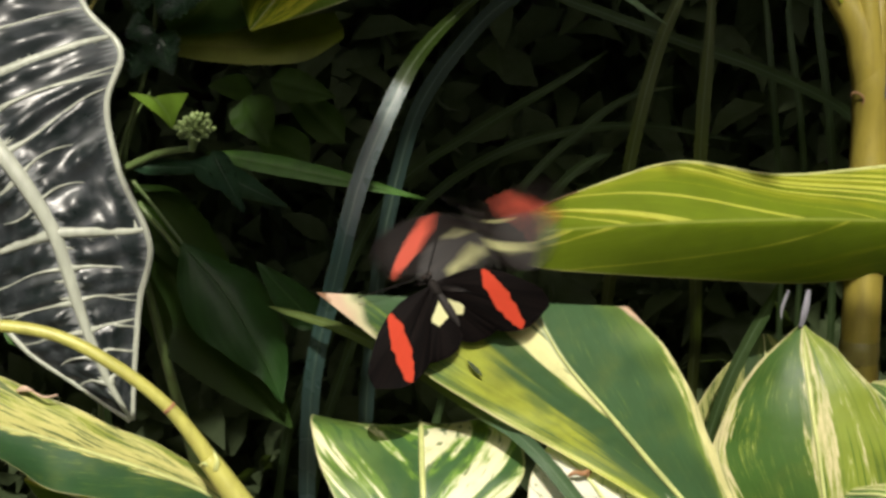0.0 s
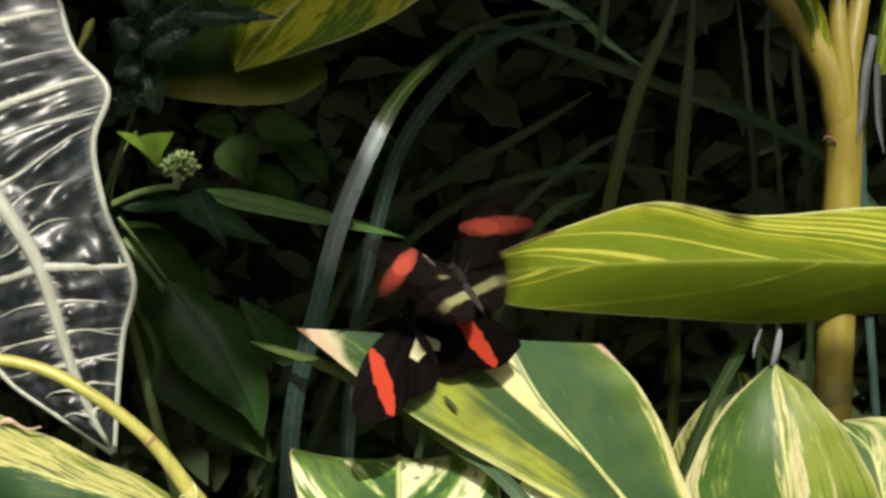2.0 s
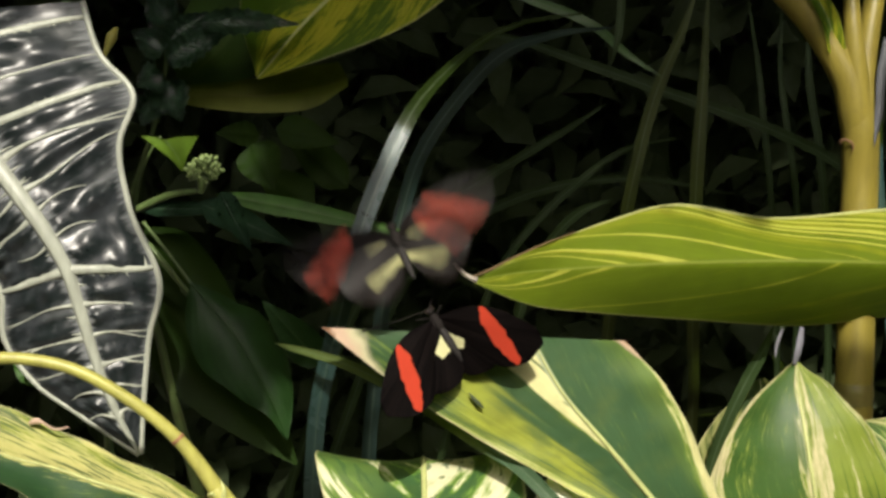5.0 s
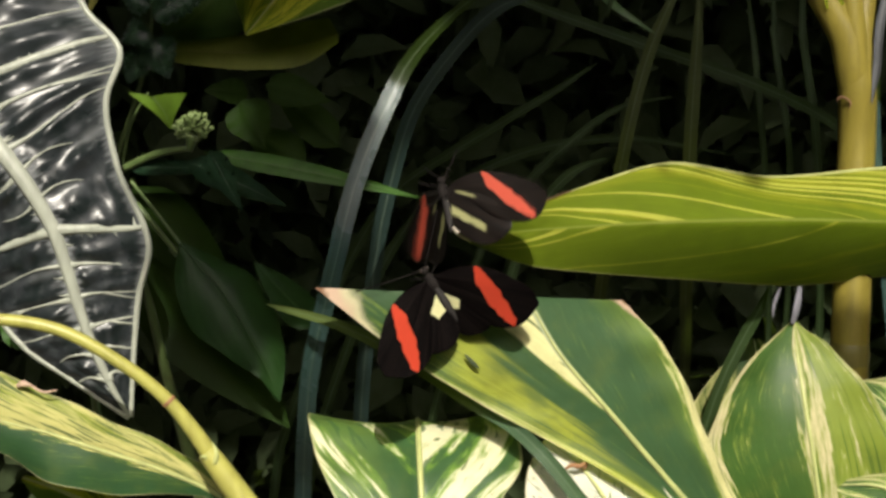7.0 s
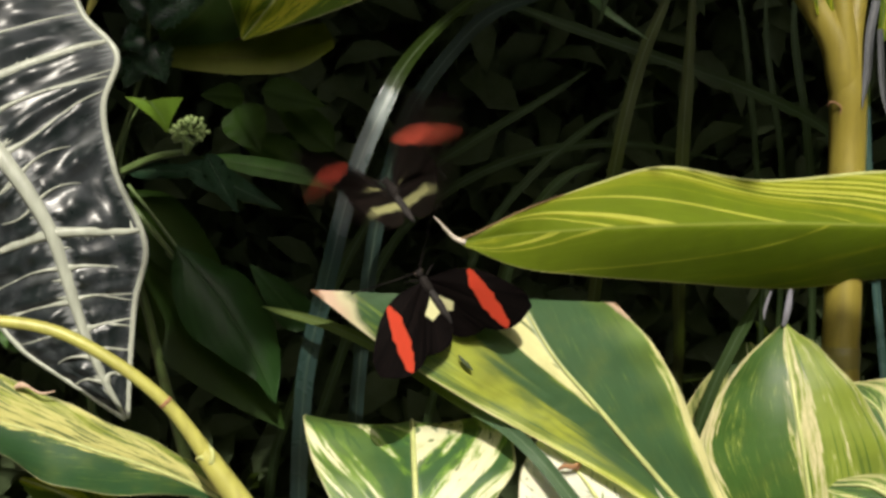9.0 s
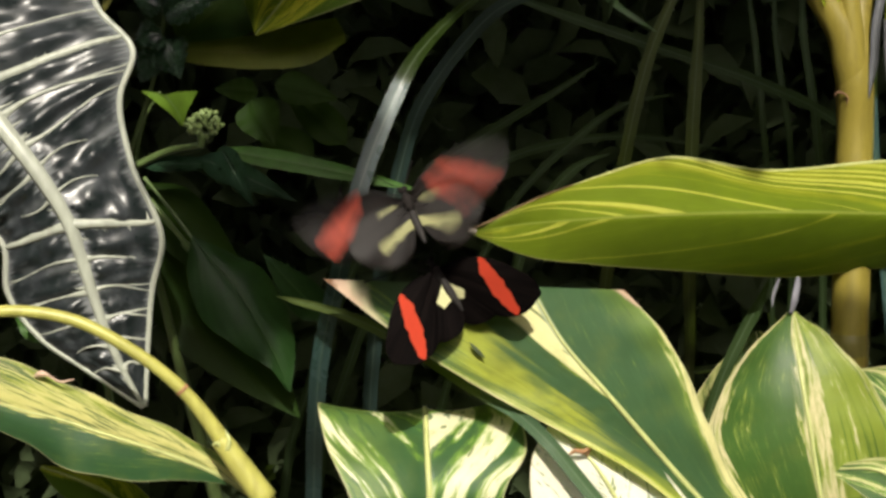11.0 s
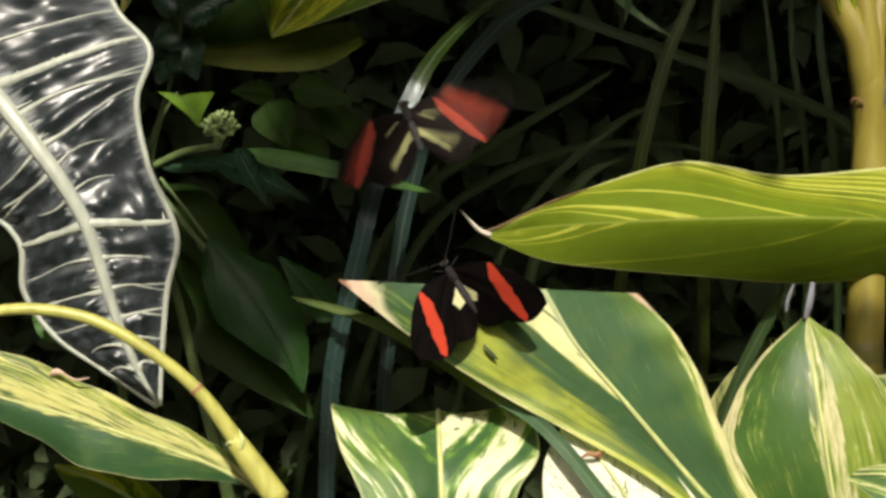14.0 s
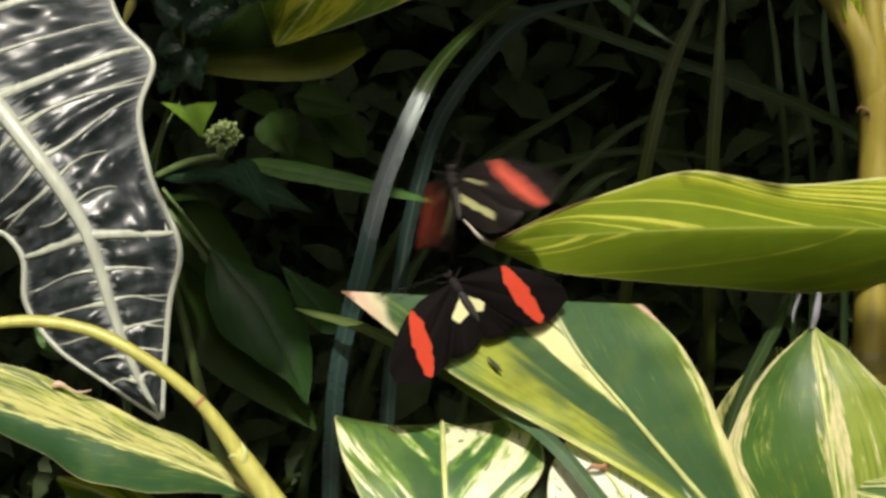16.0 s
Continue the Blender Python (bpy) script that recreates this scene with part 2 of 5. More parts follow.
def wing_scales(name, hind, under=False):
    """Black wing with the red band of the fore wing or the pale yellow bar of the hind wing. UV is in metres x 20, from the wing's root."""
    n = Nodes(name)
    u, v = n.uv()
    a = n.math("DIVIDE", u, 20.0)
    b = n.math("DIVIDE", n.math("SUBTRACT", v, 0.5), 20.0)
    wob = n.math("MULTIPLY_ADD", n.noise(n.vector(n.math("MULTIPLY", a, 260.0), n.math("MULTIPLY", b, 260.0), 1.0), 1.0, 3.0), 0.003, -0.0015)
    fan = n.noise(n.vector(n.math("MULTIPLY", n.math("ARCTAN2", b, n.math("ADD", a, 0.004)), 26.0), n.math("MULTIPLY", a, 30.0), 3.0), 1.0, 2.0)
    black = n.mix(n.step(fan, 0.35, 0.75), (0.004, 0.003, 0.0025) if under else (0.0025, 0.002, 0.002), (0.015, 0.010, 0.008) if under else (0.009, 0.0065, 0.006))
    if hind:
        off = n.math("ABSOLUTE", n.math("ADD", n.math("MULTIPLY_ADD", a, 0.16, b), n.math("ADD", wob, 0.0068)))
        band = n.math("MULTIPLY", n.math("SUBTRACT", 1.0, n.step(off, 0.0018 if under else 0.0034, 0.0024 if under else 0.0040)), n.math("SUBTRACT", 1.0, n.step(a, 0.017 if under else 0.012, 0.019 if under else 0.014)))
        if not under:  # a short wedge beside the abdomen
            wide = n.math("MULTIPLY_ADD", a, -0.20, 0.0046)
            off = n.math("ABSOLUTE", n.math("ADD", n.math("MULTIPLY_ADD", a, -0.10, b), n.math("MULTIPLY_ADD", wob, 0.5, 0.0072)))
            band = n.math("MULTIPLY", n.step(n.math("SUBTRACT", wide, off), 0.0, 0.0005), n.math("SUBTRACT", 1.0, n.step(a, 0.0105, 0.0115)))
        if under:  # the pale streak along the front edge
            streak = n.math("ABSOLUTE", n.math("SUBTRACT", n.math("MULTIPLY_ADD", a, -0.10, b), 0.0025))
            band = n.math("MAXIMUM", band, n.math("MULTIPLY", n.math("SUBTRACT", 1.0, n.step(streak, 0.0004, 0.0008)), n.math("SUBTRACT", 1.0, n.step(a, 0.010, 0.013))))
        colour = (0.32, 0.32, 0.15) if under else (0.66, 0.65, 0.36)
    else:
        line = n.math("ADD", n.math("MULTIPLY", a, 0.781), n.math("MULTIPLY", b, 0.625))
        off = n.math("ABSOLUTE", n.math("ADD", n.math("SUBTRACT", line, 0.0202), wob))
        along = n.math("DIVIDE", n.math("ADD", b, 0.0022), 0.0112)
        thick = n.math("MULTIPLY", n.math("SQRT", n.math("MAXIMUM", n.math("SUBTRACT", 1.0, n.math("MULTIPLY", along, along)), 0.0)), 0.0040)
        band = n.step(n.math("SUBTRACT", thick, off), 0.0, 0.0005)
        colour = (0.52, 0.095, 0.058) if under else (0.52, 0.062, 0.030)
    tint = n.mix(n.math("MULTIPLY", fan, 0.5), colour, tuple(0.7 * c for c in colour))
    base = n.mix(band, black, tint)
    n.bump(fan, 0.25, 0.0003)
    return n.done(base, 0.48 if under else 0.62, 0.30, n.mix(band, (0.002, 0.001, 0.001), colour if hind else (0.70, 0.045, 0.020)), 0.25 if under else 0.04)


# ---- shapes ----
def curve(points, count):
    """Even steps along a smooth line through the points."""
    p = np.array(points, float)
    d = np.linalg.norm(np.diff(p, axis=0), axis=1)[:, None] + 1e-9
    v = np.diff(p, axis=0) / d
    m = np.vstack([v[:1], (v[:-1] * d[1:] + v[1:] * d[:-1]) / (d[1:] + d[:-1]), v[-1:]])
    out = []
    for s in np.linspace(0, len(points) - 1, count):
        i = min(int(s), len(points) - 2)
        t = s - i
        a, b, c, e = p[i], p[i + 1], m[i] * d[i], m[i + 1] * d[i]
        out.append(a * (2 * t**3 - 3 * t * t + 1) + c * (t**3 - 2 * t * t + t) + b * (3 * t * t - 2 * t**3) + e * (t**3 - t * t))
    return np.array(out)


def sheet(rows, uvs):
    """A bmesh of a grid of points, with its UV map."""
    bm = bmesh.new()
    layer = bm.loops.layers.uv.new("UVMap")
    grid = [[bm.verts.new(p) for p in row] for row in rows]
    for i in range(len(grid) - 1):
        for j in range(len(grid[0]) - 1):
            f = bm.faces.new((grid[i][j], grid[i + 1][j], grid[i + 1][j + 1], grid[i][j + 1]))
            f.smooth = True
            for loop, (a, b) in zip(f.loops, ((i, j), (i + 1, j), (i + 1, j + 1), (i, j + 1))):
                loop[layer].uv = uvs[a][b]
    return bm


def unit(v):
    return v / (np.linalg.norm(v, axis=-1, keepdims=True) + 1e-12)


def loft(spine, left, right, nu=40, nv=20, cup=0.10, ripple=0.0, waves=9.0, seed=0.0, pleat=0.0, slope=0.35, puff=0.0, puffs=11.0):
    """A leaf blade between two margins and its midrib. cup: how far each half bellies, ripple: how far the margin waves, pleat: relief along the side veins."""
    s, l, r = curve(spine, nu), curve(left, nu), curve(right, nu)
    n = unit(np.cross(np.gradient(s, axis=0), r - l))
    rows, uvs = [], []
    for i in range(nu):
        u = i / (nu - 1)
        row, uv = [], []
        for j in range(nv + 1):
            v = 2 * j / nv - 1
            edge = l[i] if v < 0 else r[i]
            w = np.linalg.norm(edge - s[i])
            p = s[i] + (edge - s[i]) * abs(v)
            up = cup * w * math.sin(math.pi * abs(v) ** 0.8)
            up += ripple * abs(v) ** 2.5 * math.sin(waves * u * math.tau / 2 + seed + (2.0 if v < 0 else 0.0))
            up += pleat * math.sin((u - slope * abs(v) ** 1.25) * math.tau * 22) * min(1.0, abs(v) * 4) * (1 - abs(v) ** 3)
            up += puff * abs(math.sin((u - slope * abs(v)) * math.pi * puffs + 0.3 * noise.noise((u * 14, v * 4, 7.0)) * min(1, abs(v) * 3))) ** 0.7 * (0.6 + 0.9 * noise.noise((u * 22, v * 7, 3.0))) * min(1.0, abs(v) * 5) * min(1.0, (1 - abs(v)) * 6)
            row.append(p + n[i] * up)
            uv.append((u, (v + 1) / 2))
        rows.append(row)
        uvs.append(uv)
    return sheet(rows, uvs)


def ribbon(points, width, nu=28, nv=4, face=(0.0, -1.0, 0.2), fold=0.25, tip=True, twist=0.0):
    """A long narrow blade with a creased middle."""
    s = curve(points, nu)
    t = unit(np.gradient(s, axis=0))
    rows, uvs = [], []
    for i in range(nu):
        u = i / (nu - 1)
        f = np.array(Matrix.Rotation(twist * u, 3, Vector(t[i])) @ Vector(face))
        side = unit(np.cross(t[i], f))
        n = np.cross(side, t[i])
        w = width / 2 * (min(1.0, (1 - u) * 3.2 + 0.02) ** 0.8 if tip else 1.0)
        rows.append([s[i] + side * w * v + n * w * fold * (abs(v) - 0.5) for v in np.linspace(-1, 1, nv + 1)])
        uvs.append([(u, (v + 1) / 2) for v in np.linspace(-1, 1, nv + 1)])
    return sheet(rows, uvs)


def tube(points, radii, nu=24, sides=10, squash=1.0, lean=(0.31, -0.9, 0.2), bm=None):
    """A round stalk along a smooth line, with closed ends. radii: from start to end."""
    s = curve(points, nu)
    t = unit(np.gradient(s, axis=0))
    rad = np.interp(np.linspace(0, 1, nu), np.linspace(0, 1, len(radii)), radii)
    side = unit(np.cross(t[0], lean))
    bm = bm or bmesh.new()
    rings = []
    for i in range(nu):
        side = unit(side - t[i] * (side @ t[i]))
        other = np.cross(t[i], side)
        rings.append([bm.verts.new(s[i] + rad[i] * (math.cos(a) * side + squash * math.sin(a) * other)) for a in np.linspace(0, math.tau, sides, endpoint=False)])
    for a, b in zip(rings, rings[1:]):
        for k in range(sides):
            bm.faces.new((a[k], a[(k + 1) % sides], b[(k + 1) % sides], b[k])).smooth = True
    bm.faces.new(rings[0][::-1])
    bm.faces.new(rings[-1])
    return bm


def ball(centre, radii, rings=8, sides=12):
    bm = bmesh.new()
    bmesh.ops.create_uvsphere(bm, u_segments=sides, v_segments=rings, radius=1.0)
    bmesh.ops.scale(bm, vec=radii, verts=bm.verts)
    bmesh.ops.translate(bm, vec=centre, verts=bm.verts)
    for f in bm.faces:
        f.smooth = True
    return bm


def part(name, bm, material, parent=None, label=""):
    me = bpy.data.meshes.new(name)
    bm.to_mesh(me)
    bm.free()
    me.materials.append(material)
    ob = new(name, me)
    ob.parent = parent
    if label:
        tagged(ob, label)
    return ob


def thing(name, label, category, group="", at=(0, 0, 0), kind=""):
    ob = new(name)
    ob.empty_display_size = 0.02
    ob.location = at
    return tagged(ob, label, category, group, kind)


def leaf(parent, name, material, spine, left, right, label="", rib=None, rib_radius=0.0011, **more):
    ob = part(name, loft(spine, left, right, **more), material, parent, label)
    if rib:
        part("midrib", tube(spine, [rib_radius, rib_radius * 0.9, rib_radius * 0.25], 30, 8), rib, ob)
    return ob


M_RIB = stalk_skin("pale midrib", (0.52, 0.56, 0.22), (0.34, 0.36, 0.12), 0.2)
M_CANE = stalk_skin("yellow green cane", (0.205, 0.168, 0.030), (0.14, 0.105, 0.026))
M_STALK = stalk_skin("yellow green leaf stalk", (0.36, 0.35, 0.085), (0.26, 0.18, 0.05))
M_BURNT = plain("dry brown leaf edge", (0.27, 0.14, 0.065), 0.8)
M_SOIL = plain("dark damp soil", (0.045, 0.034, 0.026), 0.95, 0.5, 40.0, 0.8)

# ---- ground ----
def ground():
    bm = bmesh.new()
    size, count = 60.0, 61
    rows = []
    for i in range(count):
        row = []
        for j in range(count):
            x, y = (((k / (count - 1)) * 2 - 1) for k in (i, j))
            x, y = size * x * abs(x) ** 2, size * y * abs(y) ** 2
            row.append((x, y, 0.03 * noise.noise((x * 2.5, y * 2.5, 0.0))))
        rows.append(row)
    uvs = [[(i / count, j / count) for j in range(count)] for i in range(count)]
    return tagged(part("ground", sheet(rows, uvs), M_SOIL), "dark damp soil of the planting bed", "soil", "", "structure")


ground()

# ---- variegated ginger, lower clump ----
M_TORN = striped_leaf("ginger leaf, torn", 4.0, -0.14, bias=-0.02, dark=(0.047, 0.104, 0.042), mid=(0.21, 0.30, 0.05), slope=1.1, length=0.6, fine=7.0, rib=(0.42, 0.48, 0.30), burn=True, core=0.80, edge=0.34, strip=0.75, calm=(1.0, 0.12), hairy=0.6, wash=(1, 0.70, 1.05, 0.6, (0.19, 0.29, 0.05)))
M_UPRIGHT = striped_leaf("ginger leaf, upright", 14.0, -0.13, dark=(0.050, 0.112, 0.024), mid=(0.22, 0.29, 0.05), pale=(0.60, 0.55, 0.31), slope=1.0, length=0.16, fine=5.5, calm=(0.15, 0.35),
    zones=((-1, 0.95, 0.12, 0.22), (1, 0.10, 0.26, 0.22), (-1, 0.0, 0.09, 0.20), (1, 0.55, 0.08, 0.16), (1, 0.92, 0.16, 0.18)), wash=(1, 0.30, 0.50, 0.9, (0.24, 0.31, 0.045)), dashes=0.58, hairy=0.65)
M_ARCHED = striped_leaf("ginger leaf, arched", 27.0, -0.05, dark=(0.042, 0.105, 0.036), pale=(0.74, 0.72, 0.46), slope=0.8, fine=4.6, bias=0.04, hairy=0.5, bands=(0.9, 1.2), broken=0.9, wash=(-1, 0.3, 0.8, 0.5, (0.16, 0.25, 0.05)))
M_LOW = striped_leaf("ginger leaf, low", 31.0, 0.05, dark=(0.04, 0.095, 0.03), pale=(0.55, 0.52, 0.24), slope=0.9, fine=11.0, bias=0.05, gloss=0.2)
# Darker copy of the low leaf's colours, for the leaf in shade.
M_LOW_SHADED = striped_leaf("ginger leaf, low, darkened for shade", 33.0, -0.06, dark=(0.020, 0.045, 0.015), mid=(0.06, 0.09, 0.02), pale=(0.26, 0.27, 0.09), slope=0.9, fine=9.0, gloss=0.15, rough=0.6)
M_PALE = striped_leaf("ginger leaf, pale", 81.0, 0.30, dark=(0.10, 0.17, 0.05), pale=(0.80, 0.78, 0.58), slope=0.7, fine=9.0, calm=(0.6, 0.6), hairy=0.45)
M_LONG = striped_leaf("ginger leaf, long", 63.0, -0.06, dark=(0.028, 0.078, 0.030), mid=(0.20, 0.28, 0.04), pale=(0.57, 0.55, 0.20), slope=0.8, fine=8.0, bias=0.11, hairy=0.75, calm=(0.12, 0.6), zones=((1, 0.32, 0.36, 0.08), (1, 0.0, 0.10, 0.2), (-1, 0.0, 0.14, 0.34)), wash=(1, 0.5, 0.85, 0.7, (0.27, 0.32, 0.045)), dashes=0.53)
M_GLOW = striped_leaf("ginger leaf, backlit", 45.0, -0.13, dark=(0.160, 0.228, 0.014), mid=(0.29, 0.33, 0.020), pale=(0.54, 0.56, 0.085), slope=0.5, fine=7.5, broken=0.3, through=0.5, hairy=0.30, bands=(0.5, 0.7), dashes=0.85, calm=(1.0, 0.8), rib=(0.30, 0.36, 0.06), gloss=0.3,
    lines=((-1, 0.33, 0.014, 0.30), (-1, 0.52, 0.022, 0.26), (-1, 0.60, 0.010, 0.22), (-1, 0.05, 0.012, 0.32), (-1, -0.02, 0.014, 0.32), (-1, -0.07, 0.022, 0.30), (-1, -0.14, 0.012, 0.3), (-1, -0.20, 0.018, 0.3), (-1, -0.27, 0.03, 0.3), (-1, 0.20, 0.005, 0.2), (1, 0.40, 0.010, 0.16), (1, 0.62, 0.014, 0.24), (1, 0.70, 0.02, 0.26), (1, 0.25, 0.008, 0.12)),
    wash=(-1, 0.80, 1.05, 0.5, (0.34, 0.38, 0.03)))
M_HIGH = striped_leaf("ginger leaf, high", 52.0, -0.13, dark=(0.060, 0.125, 0.010), mid=(0.24, 0.31, 0.015), pale=(0.46, 0.47, 0.030), slope=0.5, fine=8.0, broken=0.5, through=0.45, gloss=0.2, rough=0.5)

# Dark colour takes up the shade at the hanging leaf's left end.
M_UPPER = green_leaf("ginger leaf darkened for shade", (0.022, 0.046, 0.010), 0.5, 0.3, 0.6, 9.0, (0.05, 0.08, 0.02), 0.08, 0.1)
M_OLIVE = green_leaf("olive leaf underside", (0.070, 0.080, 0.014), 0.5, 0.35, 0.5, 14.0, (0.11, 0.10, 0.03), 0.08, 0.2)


def ginger_clump():
    plant = thing("ginger_plant", "variegated ginger clump with broad green and cream striped leaves", "plant", "gingers")
    leaf(plant, "leaf", M_TORN,
        [(0.1403, -0.0239, 0.5281), (0.1075, -0.0246, 0.5640), (0.0870, -0.0246, 0.5880), (0.0715, -0.0230, 0.6063), (0.0510, -0.0193, 0.6302), (0.0371, -0.0140, 0.6539)],
        [(0.1283, -0.0425, 0.5369), (0.0910, -0.0361, 0.5670), (0.0441, -0.0266, 0.5926), (0.0165, -0.0235, 0.6073), (-0.0210, -0.0204, 0.6312), (-0.0565, -0.0186, 0.6592)],
        [(0.1556, -0.0141, 0.5263), (0.1343, -0.0152, 0.5595), (0.1190, -0.0149, 0.5898), (0.1094, -0.0121, 0.6129), (0.0981, -0.0091, 0.6315), (0.0809, -0.0062, 0.6502)],
        "torn green leaf with cream midrib and browned tips", M_RIB, 0.0014, cup=0.02, ripple=0.0008, seed=1.0, pleat=0.0003, slope=1.1)
    part("tear", tube([(0.0095, -0.0222, 0.6301), (0.0114, -0.0229, 0.6280), (0.0139, -0.0234, 0.6255), (0.0162, -0.0236, 0.6233)], [0.0002, 0.0009, 0.0011, 0.0002], 12, 8, 0.3), plain("dark tear in the torn leaf", (0.03, 0.045, 0.012), 0.8), plant, "dark tear in the leaf")
    leaf(plant, "leaf", M_UPRIGHT,
        [(0.1876, 0.0132, 0.5105), (0.1808, 0.0158, 0.5467), (0.1767, 0.0216, 0.5738), (0.1740, 0.0314, 0.5962), (0.1730, 0.0421, 0.6129), (0.1737, 0.0529, 0.6249)],
        [(0.1521, 0.0132, 0.5105), (0.1353, 0.0064, 0.5506), (0.1251, 0.0115, 0.5746), (0.1323, 0.0202, 0.5913), (0.1480, 0.0343, 0.6095), (0.1723, 0.0527, 0.6244)],
        [(0.2341, 0.0132, 0.5105), (0.2266, 0.0111, 0.5487), (0.2171, 0.0168, 0.5755), (0.2039, 0.0269, 0.5990), (0.1891, 0.0405, 0.6148), (0.1751, 0.0527, 0.6244)],
        "upright green and cream striped leaf with pointed tip", M_RIB, cup=0.10, ripple=0.001, pleat=0.0003, slope=1.7)
    leaf(plant, "leaf", M_ARCHED,
        [(-0.0086, -0.0346, 0.5358), (-0.0096, -0.0284, 0.5649), (-0.0108, -0.0127, 0.5809), (-0.0115, 0.0022, 0.5886), (-0.0125, 0.0266, 0.5829), (-0.0139, 0.0638, 0.5657)],
        [(-0.0363, -0.0346, 0.5358), (-0.0488, -0.0237, 0.5630), (-0.0578, -0.0104, 0.5773), (-0.0630, 0.0057, 0.5907), (-0.0638, 0.0271, 0.5853), (-0.0590, 0.0642, 0.5674)],
        [(0.0217, -0.0346, 0.5358), (0.0267, -0.0284, 0.5649), (0.0351, -0.0209, 0.5759), (0.0340, -0.0053, 0.5869), (0.0219, 0.0220, 0.5856), (0.0133, 0.0642, 0.5674)],
        "arched leaf with broad cream stripes", M_RIB, 0.0015, cup=0.06, ripple=0.0006, pleat=0.0003, slope=0.9)
    leaf(plant, "leaf", M_PALE,
        [(0.0836, -0.0420, 0.5393), (0.0741, -0.0331, 0.5620), (0.0645, -0.0262, 0.5752), (0.0499, -0.0176, 0.5867)],
        [(0.0438, -0.0420, 0.5393), (0.0365, -0.0326, 0.5645), (0.0380, -0.0257, 0.5777), (0.0461, -0.0171, 0.5892)],
        [(0.1221, -0.0364, 0.5367), (0.1059, -0.0303, 0.5609), (0.0851, -0.0220, 0.5803), (0.0524, -0.0168, 0.5905)],
        "pale striped leaf below the torn leaf", M_RIB, cup=0.08)
    dry = plain("dry lilac-grey leaf tip", (0.13, 0.13, 0.15), 0.75)
    part("dry_tip", tube([(0.1721, 0.0496, 0.6238), (0.1735, 0.0490, 0.6306), (0.1749, 0.0512, 0.6363), (0.1763, 0.0544, 0.6418)], [0.0012, 0.0020, 0.0020, 0.0012], 14, 8, 0.25), dry, plant, "dry curled lilac-grey leaf tip")
    part("dry_tip", tube([(0.1670, 0.0677, 0.6227), (0.1673, 0.0687, 0.6275), (0.1690, 0.0699, 0.6330), (0.1707, 0.0708, 0.6372)], [0.0003, 0.0010, 0.0011, 0.0005], 12, 8, 0.3), dry, plant, "dry curled lilac-grey leaf tip")
    part("dry_curl", tube([(0.0542, -0.0277, 0.5780), (0.0571, -0.0291, 0.5806), (0.0606, -0.0292, 0.5802), (0.0642, -0.0279, 0.5818), (0.0623, -0.0278, 0.5775)], [0.0005, 0.0013, 0.0016, 0.0012, 0.0003], 18, 8, 0.5), M_BURNT, plant, "dry brown curl on the pale leaf")
    leaf(plant, "leaf", M_LOW_SHADED,
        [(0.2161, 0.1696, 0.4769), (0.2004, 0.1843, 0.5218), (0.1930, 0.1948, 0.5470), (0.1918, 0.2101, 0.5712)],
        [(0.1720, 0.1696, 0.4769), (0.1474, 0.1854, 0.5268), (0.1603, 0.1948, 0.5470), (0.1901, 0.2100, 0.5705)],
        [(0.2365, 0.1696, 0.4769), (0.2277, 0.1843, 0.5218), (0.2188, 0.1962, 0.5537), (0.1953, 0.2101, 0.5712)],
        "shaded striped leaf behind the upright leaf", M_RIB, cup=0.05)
    leaf(plant, "leaf", M_LOW,
        [(0.2425, 0.0570, 0.5242), (0.2367, 0.0630, 0.5526), (0.2313, 0.0774, 0.5721), (0.2196, 0.0894, 0.5805)],
        [(0.2251, 0.0558, 0.5185), (0.2193, 0.0630, 0.5526), (0.2166, 0.0774, 0.5721), (0.2190, 0.0894, 0.5805)],
        [(0.2657, 0.0570, 0.5242), (0.2599, 0.0655, 0.5639), (0.2460, 0.0805, 0.5865), (0.2226, 0.0899, 0.5829)],
        "pale striped leaf beside the cane", M_RIB, cup=0.05)
    leaf(plant, "leaf", M_LOW,
        [(0.2278, -0.0399, 0.5490), (0.2079, -0.0368, 0.5636), (0.1946, -0.0302, 0.5710), (0.1785, -0.0252, 0.5701)],
        [(0.2129, -0.0420, 0.5393), (0.1930, -0.0384, 0.5563), (0.1820, -0.0316, 0.5641), (0.1760, -0.0258, 0.5676)],
        [(0.2327, -0.0358, 0.5685), (0.2129, -0.0343, 0.5758), (0.1971, -0.0289, 0.5768), (0.1810, -0.0247, 0.5725)],
        "curled yellow striped leaf in front", M_RIB, cup=0.1)
    for top, foot in (((0.1403, -0.0239, 0.5281), (0.13, 0.0, -0.03)), ((0.1876, 0.0132, 0.5105), (0.17, 0.05, -0.03)), ((-0.0086, -0.0346, 0.5358), (0.0, 0.01, -0.03)), ((0.0836, -0.0420, 0.5393), (0.08, 0.02, -0.03)),
                      ((0.2161, 0.1696, 0.4769), (0.23, 0.22, -0.03)), ((0.2425, 0.0570, 0.5242), (0.23, 0.09, -0.03)), ((0.2278, -0.0399, 0.5490), (0.24, 0.0, -0.03))):
        middle = tuple(0.5 * (a + b) + d for a, b, d in zip(top, foot, (0.01, 0.01, 0.0)))
        part("stalk", tube([foot, middle, top], [0.007, 0.005, 0.0025], 14, 8), M_STALK, plant)


ginger_clump()


